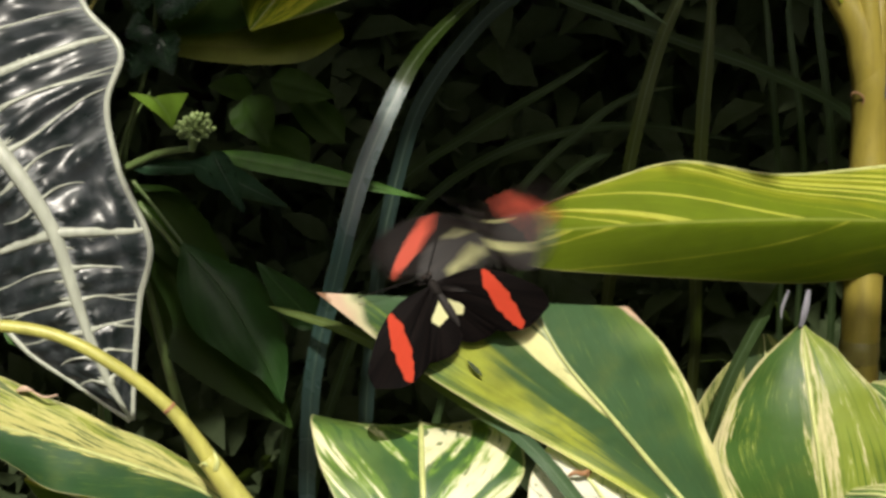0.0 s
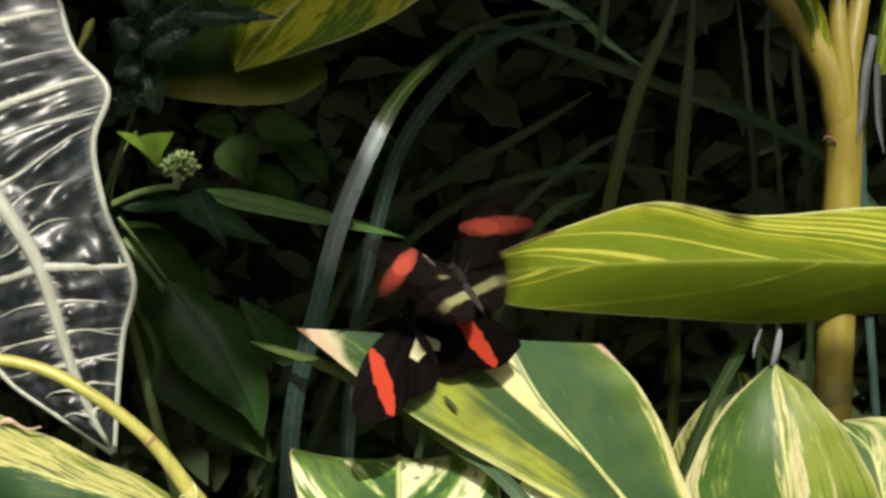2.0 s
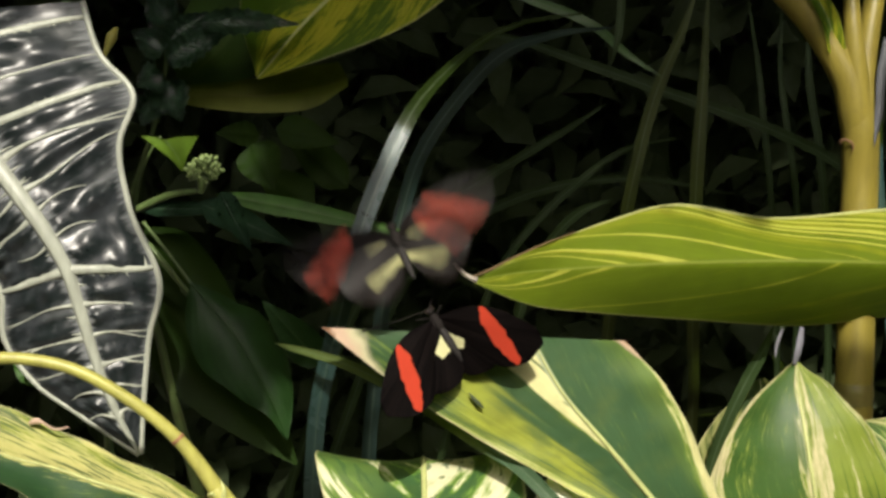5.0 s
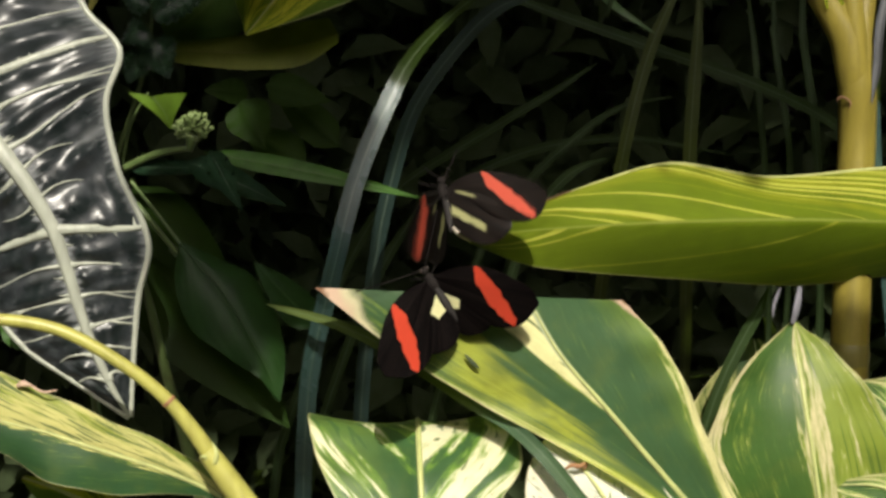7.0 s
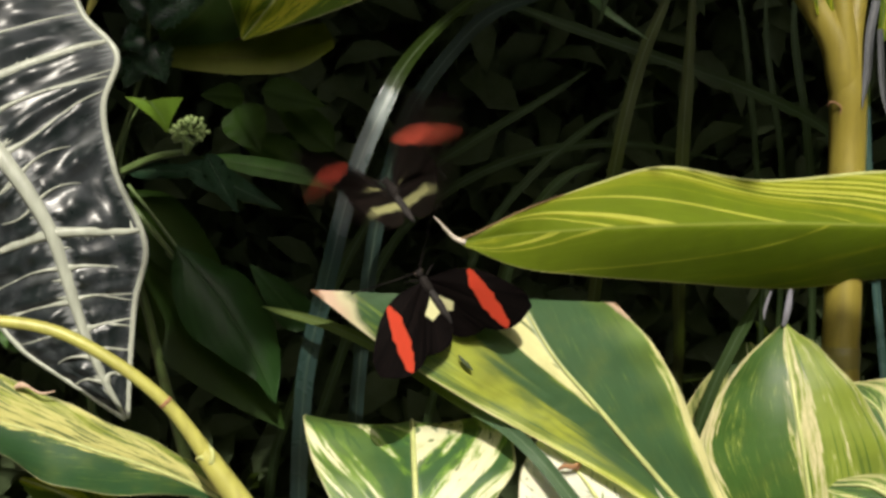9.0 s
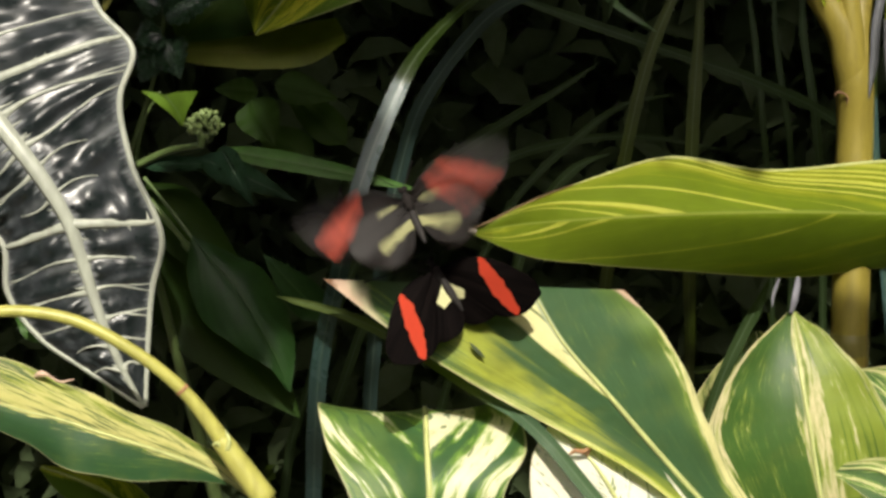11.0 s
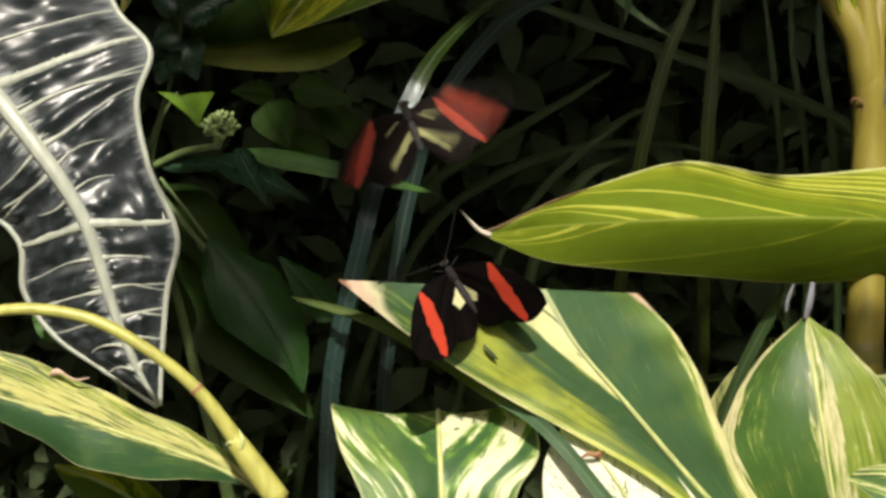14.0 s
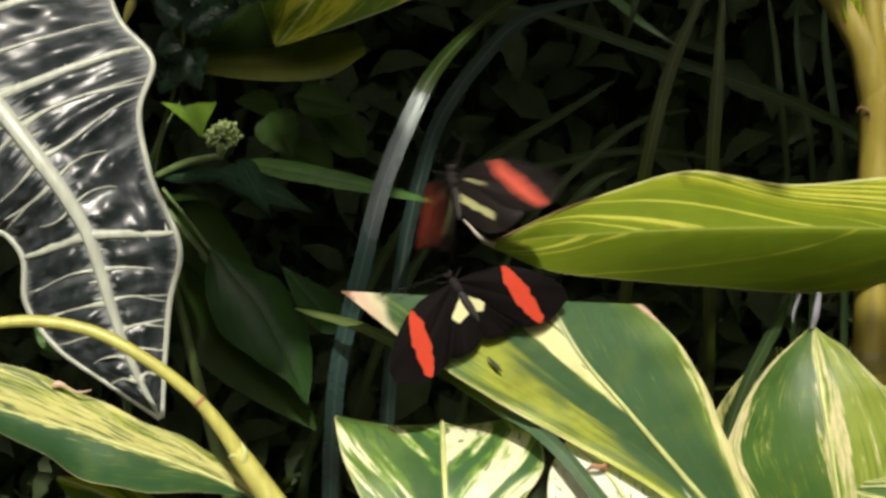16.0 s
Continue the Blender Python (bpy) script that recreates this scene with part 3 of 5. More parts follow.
def ginger_cane():
    plant = thing("ginger_plant", "yellow-green ginger cane with forked leaf stalks and one broad backlit leaf", "plant", "gingers")
    base = (0.2255, 0.1264, 0.5622)
    part("cane", tube([(base[0] - 0.01, base[1] + 0.05, -0.03), (base[0] - 0.003, base[1] + 0.03, 0.28), (0.2351, 0.1483, 0.5208), (0.2345, 0.1563, 0.5729), (0.2358, 0.1648, 0.6178), (0.2368, 0.1740, 0.6657), (0.2378, 0.1800, 0.7041), (0.2360, 0.1795, 0.7300), (0.2335, 0.1795, 0.7500)],
        [0.014, 0.0135, 0.0112, 0.0109, 0.0108, 0.0107, 0.0107, 0.0108, 0.0085], 60, 18), M_CANE, plant)
    part("leaf_stalk", tube([(0.2374, 0.1840, 0.6950), (0.2329, 0.1790, 0.7389), (0.2292, 0.1800, 0.7549), (0.2203, 0.1820, 0.7709), (0.2094, 0.1840, 0.7868), (0.1946, 0.1840, 0.8026), (0.1689, 0.1820, 0.8246)], [0.0060, 0.0103, 0.0100, 0.0092, 0.0086, 0.0080, 0.0065], 34, 16), M_CANE, plant)
    part("leaf_stalk", tube([(0.2365, 0.1800, 0.7100), (0.2337, 0.1780, 0.7421), (0.2310, 0.1780, 0.7680), (0.2290, 0.1800, 0.7871), (0.2284, 0.1840, 0.8029), (0.2273, 0.1900, 0.8251)], [0.0050, 0.0085, 0.0064, 0.0052, 0.0045, 0.004], 28, 14), M_CANE, plant)
    part("leaf_stalk", tube([(0.2370, 0.1810, 0.7100), (0.2378, 0.1800, 0.7420), (0.2382, 0.1840, 0.7677), (0.2410, 0.1880, 0.7869), (0.2439, 0.1920, 0.8028), (0.2496, 0.2000, 0.8253)], [0.0050, 0.0088, 0.0066, 0.0062, 0.0058, 0.005], 28, 14), M_CANE, plant)
    dry = plain("dry lilac-grey sheath", (0.060, 0.064, 0.070), 0.7)
    part("dry_sheath", ribbon([(0.2485, 0.1780, 0.7809), (0.2445, 0.1720, 0.7621), (0.2439, 0.1700, 0.7398), (0.2415, 0.1680, 0.7199)], 0.0048, 24, 4, fold=0.8, twist=0.8), dry, plant, "dry lilac-grey strip of sheath hanging on the cane")
    part("dry_sheath", ribbon([(0.2558, 0.1900, 0.7642), (0.2573, 0.1900, 0.7478), (0.2599, 0.1900, 0.7296), (0.2642, 0.1900, 0.7113)], 0.0036, 24, 4, fold=0.8, twist=0.6), dry, plant, "dry lilac-grey strip of sheath hanging beside the cane")
    part("young_leaf", ribbon([(0.2190, 0.1745, 0.7740), (0.2140, 0.1750, 0.7920), (0.2083, 0.1760, 0.8028), (0.2006, 0.1780, 0.8216)], 0.0105, 24, 6, fold=0.6, tip=False), M_HIGH, plant, "rolled green striped young leaf in the fork")
    part("young_leaf", ribbon([(0.2610, 0.2000, 0.7569), (0.2609, 0.2000, 0.7767), (0.2617, 0.2000, 0.7931), (0.2642, 0.2000, 0.8126)], 0.0060, 24, 4, fold=0.6, tip=False), M_HIGH, plant, "rolled green striped young leaf beside the fork")
    part("node", tube([(0.2342, 0.1558, 0.5696), (0.2345, 0.1567, 0.5748), (0.2345, 0.1575, 0.5786), (0.2348, 0.1584, 0.5838)], [0.0109, 0.0114, 0.0117, 0.0109], 10, 18), stalk_skin("brownish node of the cane", (0.15, 0.13, 0.035), (0.09, 0.06, 0.02)), plant, "slightly swollen brownish node")
    scar = plain("brown leaf scar", (0.16, 0.08, 0.04), 0.8)
    part("leaf_scar", tube([(0.2228, 0.1722, 0.7210), (0.2240, 0.1716, 0.7236), (0.2275, 0.1706, 0.7232), (0.2303, 0.1702, 0.7200), (0.2294, 0.1702, 0.7168)], [0.0002, 0.0006, 0.0006, 0.0005, 0.0002], 14, 8), scar, plant, "brown ragged leaf scar")
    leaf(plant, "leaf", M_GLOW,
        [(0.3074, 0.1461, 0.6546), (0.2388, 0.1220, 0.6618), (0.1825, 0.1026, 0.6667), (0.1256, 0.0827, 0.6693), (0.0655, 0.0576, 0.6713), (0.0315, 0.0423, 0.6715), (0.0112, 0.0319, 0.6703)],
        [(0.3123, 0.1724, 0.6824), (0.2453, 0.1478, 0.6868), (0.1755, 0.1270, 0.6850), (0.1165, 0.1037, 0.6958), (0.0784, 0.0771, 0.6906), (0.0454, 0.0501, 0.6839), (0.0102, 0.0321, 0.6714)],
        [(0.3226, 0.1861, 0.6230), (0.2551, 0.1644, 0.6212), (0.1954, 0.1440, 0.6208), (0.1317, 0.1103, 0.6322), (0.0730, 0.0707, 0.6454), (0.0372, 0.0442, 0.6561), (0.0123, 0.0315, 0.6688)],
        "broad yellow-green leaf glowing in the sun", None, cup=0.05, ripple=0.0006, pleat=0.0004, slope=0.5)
    part("tear", tube([(0.0556, 0.0610, 0.6532), (0.0607, 0.0622, 0.6541), (0.0652, 0.0631, 0.6556), (0.0693, 0.0642, 0.6562)], [0.0003, 0.0006, 0.0005, 0.0002], 10, 6), plain("dark tear", (0.02, 0.02, 0.008), 0.9), plant, "dark slit in the leaf")
    part("margin", tube([(0.0630, 0.0638, 0.6883), (0.0453, 0.0491, 0.6844), (0.0286, 0.0407, 0.6782), (0.0163, 0.0336, 0.6735), (0.0101, 0.0311, 0.6716)], [0.0003, 0.0004, 0.0005, 0.0006, 0.0007], 20, 6), plain("browned margin", (0.13, 0.085, 0.035), 0.8), plant, "browned margin of the backlit leaf")
    part("margin", tube([(0.3123, 0.1724, 0.6826), (0.2453, 0.1478, 0.6870), (0.1755, 0.1270, 0.6852), (0.1165, 0.1037, 0.6960), (0.0784, 0.0771, 0.6908), (0.0600, 0.0620, 0.6872)], [0.0006, 0.0007, 0.0007, 0.0007, 0.0004, 0.0002], 40, 6), M_RIB, plant, "pale upper margin of the backlit leaf")
    part("dry_tip", tube([(0.0134, 0.0319, 0.6703), (0.0083, 0.0313, 0.6726), (0.0043, 0.0301, 0.6767), (0.0003, 0.0291, 0.6815), (-0.0016, 0.0295, 0.6833)], [0.0014, 0.0012, 0.0009, 0.0005, 0.0003], 14, 8), plain("withered leaf tip", (0.45, 0.40, 0.33), 0.8), plant, "curled withered leaf tip")
    part("leaf_stalk", tube([(0.2368, 0.1760, 0.6560), (0.2600, 0.1780, 0.6600), (0.2900, 0.1650, 0.6600), (0.3074, 0.1461, 0.6546)], [0.006, 0.004, 0.004, 0.003], 16, 10), M_STALK, plant)


ginger_cane()


def ginger_left():
    plant = thing("ginger_plant", "ginger shoot with an arched yellow stalk and a striped leaf", "plant", "gingers")
    part("stalk", tube([(-0.0756, -0.0569, 0.5592), (-0.0887, -0.0536, 0.5796), (-0.0980, -0.0528, 0.5938), (-0.1149, -0.0530, 0.6179), (-0.1374, -0.0542, 0.6376), (-0.1600, -0.0548, 0.6502), (-0.1827, -0.0560, 0.6546), (-0.2095, -0.0595, 0.6534)],
        [0.0050, 0.0046, 0.0038, 0.0029, 0.0027, 0.0026, 0.0026, 0.0024], 48, 14), M_STALK, plant)
    part("sheath", tube([(-0.0802, -0.0570, 0.5690), (-0.0908, -0.0550, 0.5835), (-0.0971, -0.0541, 0.5925), (-0.0999, -0.0538, 0.5962)], [0.0056, 0.0052, 0.0047, 0.0043], 16, 14), M_STALK, plant, "torn sheath at the node of the stalk")
    part("ring", tube([(-0.1158, -0.0530, 0.6189), (-0.1147, -0.0530, 0.6177)], [0.0032, 0.0032], 4, 14), M_BURNT, plant, "brown ring on the stalk")
    for points, r in (([(-0.0959, -0.0584, 0.5924), (-0.0950, -0.0585, 0.5974), (-0.0969, -0.0565, 0.6015)], 0.0012), ([(-0.0980, -0.0573, 0.5930), (-0.1005, -0.0588, 0.5960), (-0.1024, -0.0590, 0.5951)], 0.0009)):
        part("sheath_flap", tube(points, [r, r * 0.8, r * 0.1], 10, 8, 0.35), M_RIB, plant, "dry flap of the torn sheath")
    leaf(plant, "leaf", M_LONG,
        [(-0.0866, -0.0309, 0.5571), (-0.1029, -0.0357, 0.5716), (-0.1229, -0.0441, 0.5848), (-0.1470, -0.0527, 0.5971), (-0.1669, -0.0565, 0.6059), (-0.1841, -0.0607, 0.6124), (-0.2148, -0.0638, 0.6245)],
        [(-0.0841, -0.0314, 0.5546), (-0.0979, -0.0365, 0.5675), (-0.1194, -0.0516, 0.5760), (-0.1442, -0.0669, 0.5832), (-0.1637, -0.0710, 0.5903), (-0.1805, -0.0738, 0.6037), (-0.2106, -0.0762, 0.6190)],
        [(-0.0866, -0.0301, 0.5608), (-0.1033, -0.0286, 0.5783), (-0.1203, -0.0316, 0.5905), (-0.1438, -0.0346, 0.6031), (-0.1656, -0.0377, 0.6149), (-0.1894, -0.0407, 0.6270), (-0.2190, -0.0493, 0.6396)],
        "long striped green and yellow leaf", M_RIB, cup=0.10, ripple=0.0008, pleat=0.0003, slope=0.9)
    leaf(plant, "leaf", M_HIGH,
        [(-0.1465, -0.0045, 0.5331), (-0.1623, -0.0012, 0.5486), (-0.1782, 0.0005, 0.5564), (-0.1967, 0.0018, 0.5629)],
        [(-0.1597, -0.0056, 0.5279), (-0.1756, -0.0028, 0.5409), (-0.1888, -0.0006, 0.5512), (-0.1973, 0.0016, 0.5616)],
        [(-0.1386, -0.0028, 0.5409), (-0.1505, -0.0001, 0.5538), (-0.1703, 0.0013, 0.5603), (-0.1957, 0.0020, 0.5636)],
        "yellowed leaf under the striped leaf", M_RIB, cup=0.05)
    for top, foot in (((-0.0762, -0.0530, 0.5575), (-0.06, -0.06, -0.03)), ((-0.1405, -0.0288, 0.5440), (-0.1, -0.03, -0.03))):
        middle = tuple(0.5 * (a + b) for a, b in zip(top, foot))
        part("stalk", tube([foot, middle, top], [0.008, 0.007, 0.0054], 14, 10), M_STALK, plant)


ginger_left()
petal = thing("fallen_petal", "small pinkish withered petal lying on a striped leaf", "petal")
M_PETAL = plain("withered pink petal", (0.42, 0.30, 0.22), 0.7)
part("blade", tube([(-0.1815, -0.0441, 0.6220), (-0.1783, -0.0449, 0.6235), (-0.1749, -0.0451, 0.6226)], [0.0008, 0.0016, 0.0006], 10, 8, 0.6), M_PETAL, petal)
part("stalk", tube([(-0.1749, -0.0451, 0.6224), (-0.1703, -0.0450, 0.6198), (-0.1642, -0.0444, 0.6206)], [0.0005, 0.0006, 0.0003], 10, 6), M_PETAL, petal)


def ginger_high():
    plant = thing("ginger_plant", "ginger shoot with drooping yellow striped leaves", "plant", "gingers")
    leaf(plant, "leaf", M_HIGH,
        [(0.0322, 0.1300, 0.8696), (-0.0151, 0.1250, 0.8402), (-0.0476, 0.1200, 0.8166), (-0.0739, 0.1130, 0.7931), (-0.1003, 0.1030, 0.7624)],
        [(0.0016, 0.1700, 0.9022), (-0.0666, 0.1650, 0.8744), (-0.1000, 0.1550, 0.8406), (-0.1139, 0.1400, 0.8041), (-0.1012, 0.1030, 0.7635)],
        [(0.0543, 0.0900, 0.8395), (0.0092, 0.0900, 0.8114), (-0.0222, 0.0900, 0.7897), (-0.0600, 0.0920, 0.7745), (-0.0996, 0.1020, 0.7619)],
        "yellow striped leaf hanging from above", M_RIB, cup=0.06, slope=0.5)
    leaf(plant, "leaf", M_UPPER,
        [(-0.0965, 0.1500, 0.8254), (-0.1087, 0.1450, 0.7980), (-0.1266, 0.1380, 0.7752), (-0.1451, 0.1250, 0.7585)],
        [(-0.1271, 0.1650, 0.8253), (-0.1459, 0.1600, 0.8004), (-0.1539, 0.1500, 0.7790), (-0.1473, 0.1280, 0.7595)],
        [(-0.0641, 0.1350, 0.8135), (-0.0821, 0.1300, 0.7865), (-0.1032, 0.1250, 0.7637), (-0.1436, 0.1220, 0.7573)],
        "leaf behind the striped leaf, darkened as in shade", None, cup=0.06, slope=0.5)
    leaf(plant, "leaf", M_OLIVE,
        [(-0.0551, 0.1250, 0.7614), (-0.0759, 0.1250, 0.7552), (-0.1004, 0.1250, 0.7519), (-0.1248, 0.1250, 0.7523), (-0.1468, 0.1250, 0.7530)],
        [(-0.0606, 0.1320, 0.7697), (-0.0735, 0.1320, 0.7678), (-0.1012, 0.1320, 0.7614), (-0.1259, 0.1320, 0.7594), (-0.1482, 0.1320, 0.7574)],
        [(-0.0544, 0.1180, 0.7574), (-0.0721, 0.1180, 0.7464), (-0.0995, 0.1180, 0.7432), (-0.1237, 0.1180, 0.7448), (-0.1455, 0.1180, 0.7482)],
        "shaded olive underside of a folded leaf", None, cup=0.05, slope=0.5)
    part("stalk", tube([(-0.36, 0.30, -0.03), (-0.36, 0.28, 0.6), (-0.28, 0.2, 1.0), (0.02, 0.16, 1.02), (0.0420, 0.1350, 0.8720)], [0.009, 0.008, 0.006, 0.005, 0.003], 36, 10), M_STALK, plant)


ginger_high()


# ---- alocasia ----
VEINS = (0.0, 0.07, 0.15, 0.222, 0.285, 0.345, 0.41, 0.48, 0.5556, 0.625, 0.69, 0.755, 0.82, 0.88, 0.94, 1.0)
MAIN_VEINS = (1, 3, 8)


def alocasia_skin():
    """UV counts the side veins along the leaf, so that the pale marks and painted sheen follow them."""
    n = Nodes("glossy black-green leaf skin")
    u, v = n.uv()
    half = n.math("MULTIPLY_ADD", v, 2.0, -1.0)
    across = n.math("ABSOLUTE", half)
    count = n.math("MULTIPLY", u, float(len(VEINS) - 1))
    wave = n.math("ABSOLUTE", n.math("SUBTRACT", n.math("FRACT", n.math("ADD", count, 0.5)), 0.5))
    patch = n.noise(n.vector(n.math("MULTIPLY", count, 0.9), n.math("MULTIPLY", half, 2.5), 4.0), 1.0, 2.0)
    halo = n.math("MULTIPLY", n.math("SUBTRACT", 1.0, n.step(wave, 0.0, 0.30)), n.math("MULTIPLY", n.step(patch, 0.40, 0.68), 0.15))
    # painted sky sheen in streaks that run out from the midrib between the side veins
    streak = n.noise(n.vector(n.math("MULTIPLY", count, 5.0), n.math("MULTIPLY", half, 8.0), 8.0), 1.0, 3.0, 0.6)
    sheen_streaks = n.math("MULTIPLY", n.step(streak, 0.50, 0.80), n.math("MULTIPLY_ADD", n.step(patch, 0.40, 0.65), 0.14, 0.02))
    fringe = n.math("MULTIPLY_ADD", n.noise(n.vector(n.math("MULTIPLY", count, 9.0), n.math("MULTIPLY", half, 3.0), 1.0), 1.0, 2.0), 0.42, -0.10)
    glow = n.math("MULTIPLY", n.math("SUBTRACT", 1.0, n.step(n.math("SUBTRACT", across, fringe), -0.05, 0.07)), 0.36)
    edge = n.math("MULTIPLY_ADD", n.noise(n.vector(n.math("MULTIPLY", count, 11.0), n.math("MULTIPLY", half, 3.0), 2.0), 1.0, 2.0), 0.30, -0.10)
    rim = n.math("MULTIPLY", n.step(n.math("ADD", across, edge), 0.93, 1.06), 0.28)
    pale = n.math("MAXIMUM", n.math("MAXIMUM", halo, sheen_streaks), n.math("MAXIMUM", glow, rim))
    grain = n.noise(n.place(), 240.0, 3.0)
    dark = n.mix(grain, (0.004, 0.007, 0.007), (0.014, 0.019, 0.019))
    # Patches of reflected sky haze, mixed into the base colour.
    sheen_patches = n.noise(n.vector(n.math("MULTIPLY", count, 1.4), n.math("MULTIPLY", half, 4.0), 14.0), 1.0, 3.0, 0.6)
    dark = n.mix(n.math("MULTIPLY", n.step(sheen_patches, 0.36, 0.66), n.math("MULTIPLY_ADD", n.step(across, 0.08, 0.60), 0.75, 0.25)), dark, (0.026, 0.030, 0.033))
    base = n.mix(pale, dark, (0.46, 0.48, 0.49))
    n.bump(n.math("ADD", n.math("MULTIPLY", streak, 0.9), n.math("MULTIPLY", grain, 0.25)), 0.10, 0.0012)
    return n.done(base, n.math("MULTIPLY_ADD", streak, 0.22, 0.20), 0.06, base, 0.36)


M_SHIELD = alocasia_skin()
M_VEIN = stalk_skin("whitish thick vein", (0.33, 0.35, 0.29), (0.22, 0.25, 0.18))


def alocasia():
    plant = thing("alocasia_plant", "alocasia with a glossy black-green leaf and white veins", "plant")
    spine = [(-0.2530, 0.0133, 0.7898), (-0.2338, 0.0043, 0.7680), (-0.2129, -0.0041, 0.7441), (-0.1928, -0.0104, 0.7197), (-0.1808, -0.0128, 0.7031), (-0.1704, -0.0137, 0.6837), (-0.1632, -0.0147, 0.6580), (-0.1568, -0.0153, 0.6349), (-0.1488, -0.0153, 0.6139), (-0.1412, -0.0143, 0.5981)]
    left = [(-0.2980, 0.0078, 0.7380), (-0.2804, 0.0036, 0.7183), (-0.2603, -0.0006, 0.6986), (-0.2301, -0.0038, 0.6833), (-0.2130, -0.0038, 0.6833), (-0.2047, -0.0048, 0.6738), (-0.2030, -0.0074, 0.6510), (-0.1889, -0.0097, 0.6301), (-0.1689, -0.0116, 0.6159), (-0.1417, -0.0144, 0.5976)]
    right = [(-0.1706, 0.0323, 0.8020), (-0.1610, 0.0218, 0.7784), (-0.1445, 0.0145, 0.7595), (-0.1503, 0.0090, 0.7391), (-0.1460, 0.0041, 0.7106), (-0.1323, -0.0009, 0.6716), (-0.1369, -0.0038, 0.6527), (-0.1391, -0.0070, 0.6325), (-0.1402, -0.0112, 0.6126), (-0.1407, -0.0143, 0.5981)]
    nu, nv = 170, 48
    mid, rims = curve(spine, nu), {-1: curve(left, nu), 1: curve(right, nu)}
    ahead = unit(np.cross(np.gradient(mid, axis=0), rims[1] - rims[-1]))
    ahead = ahead * np.sign(ahead[:, 1:2]) * -1

    def spot(u, v, lift=0.0):
        """A place on the blade: u along it, v from -1 to 1 across it, lift towards the upper face."""
        k = min(u, 1.0) * (nu - 1)
        i = min(int(k), nu - 2)
        f = k - i
        m, r = mid[i] * (1 - f) + mid[i + 1] * f, rims[1 if v > 0 else -1]
        e = r[i] * (1 - f) + r[i + 1] * f
        w = np.linalg.norm(e - m)
        puff = (abs(math.sin(math.pi * tally(u, v))) ** 0.6 + 0.35 * math.sin(math.pi * 3 * tally(u, v) + 5 * v)) * (0.60 + 0.9 * noise.noise((u * 18, v * 4.5, 3.0))) * min(1, abs(v) * 4) * min(1, (1 - abs(v)) * 5)
        return m + (e - m) * abs(v) + ahead[i] * (0.05 * w * math.sin(math.pi * abs(v)) + puff * 0.075 * min(w, 0.045) + lift)

    def drift(v):
        return (0.035 if v > 0 else -0.01) * abs(v) ** 0.8

    def tally(u, v):
        """Side veins passed on the way from the leaf's head."""
        return float(np.interp(u + drift(v), VEINS, range(len(VEINS))))

    rows, uvs = [], []
    for i in range(nu):
        u = i / (nu - 1)
        line = [2 * j / nv - 1 for j in range(nv + 1)]
        rows.append([spot(u, v) for v in line])
        uvs.append([(tally(u, v) / (len(VEINS) - 1), (v + 1) / 2) for v in line])
    shield = part("leaf", sheet(rows, uvs), M_SHIELD, plant, "glossy shield-shaped leaf with scalloped margin")
    part("midrib", tube([spot(k, 0, 0.0006) for k in np.linspace(0, 1, 12)], [0.0042, 0.0042, 0.0039, 0.0033, 0.0026, 0.0019, 0.0008], 60, 10, 0.6), M_VEIN, shield, "thick whitish midrib")
    fringe = bmesh.new()
    for k, u0 in enumerate(VEINS[1:-2], 1):
        for side in (1, -1):
            main = k in MAIN_VEINS
            if not main and random.random() < 0.05:
                continue
            r = (0.0022 if main else 0.00038 + 0.00034 * random.random()) * (1 if side > 0 or main else 0.8)
            reach = 1.0 if main or random.random() < 0.6 else 0.45 + 0.3 * random.random()
            bend = 0.030 * (random.random() - 0.5)

            def way(v):
                return spot(u0 - drift(side * v) + (0.3 if main else 1.0) * bend * math.sin(math.pi * v * 1.6), side * v, 0.0003)

            part("side_vein", tube([way(v) for v in np.linspace(0.02, 0.985 * reach, 9)], [r * (1.3 if main else 3.6), r * (1.0 if main else 1.5), r, r * 0.8, r * 0.5], 30, 7, 0.6), M_VEIN, shield)
            if main:  # short pale teeth along the thick veins
                for v in np.sort(np.random.random(11)) * 0.85 + 0.06:
                    for up in (-1, 1):
                        at = way(v)
                        to = spot(u0 - drift(side * v) + up * (0.004 + 0.008 * random.random()), side * (v + 0.09 * random.random()), 0.0)
                        tube([at, 0.5 * (at + to) + (0, 0, 0.0004), to], [0.0011, 0.0005, 0.0001], 5, 5, 0.4, bm=fringe)
            elif reach == 1.0 and random.random() < 0.8:  # a fork on its way to the margin
                v0 = 0.4 + 0.2 * random.random()
                out = [spot(u0 - drift(side * v) + bend * math.sin(math.pi * v0 * 1.6) + 0.045 * (v - v0), side * v, 0.0003) for v in np.linspace(v0, 0.97, 5)]
                part("side_vein", tube(out, [r, r * 0.8, r * 0.5], 14, 6, 0.6), M_VEIN, shield)
    for u in np.sort(np.random.random(40)) * 0.88 + 0.05:
        for side in (1, -1):
            v = 0.07 + 0.12 * random.random() ** 2
            at, to = spot(u, side * 0.03, 0.0006), spot(u - 0.008 + 0.006 * random.random(), side * v, 0.0002)
            tube([at, 0.5 * (at + to), to], [0.0013, 0.0006, 0.0001], 5, 5, 0.6, bm=fringe)
    tagged(part("vein_fringe", fringe, M_VEIN, shield, "short pale teeth along the thick veins"), kind="stuff")
    part("margin", tube(right, [0.0015, 0.0015, 0.0015, 0.0011], 130, 8), M_VEIN, shield, "whitish raised leaf margin")
    part("margin", tube(left, [0.0015, 0.0015, 0.0015, 0.0011], 130, 8), M_VEIN, shield, "whitish raised leaf margin")
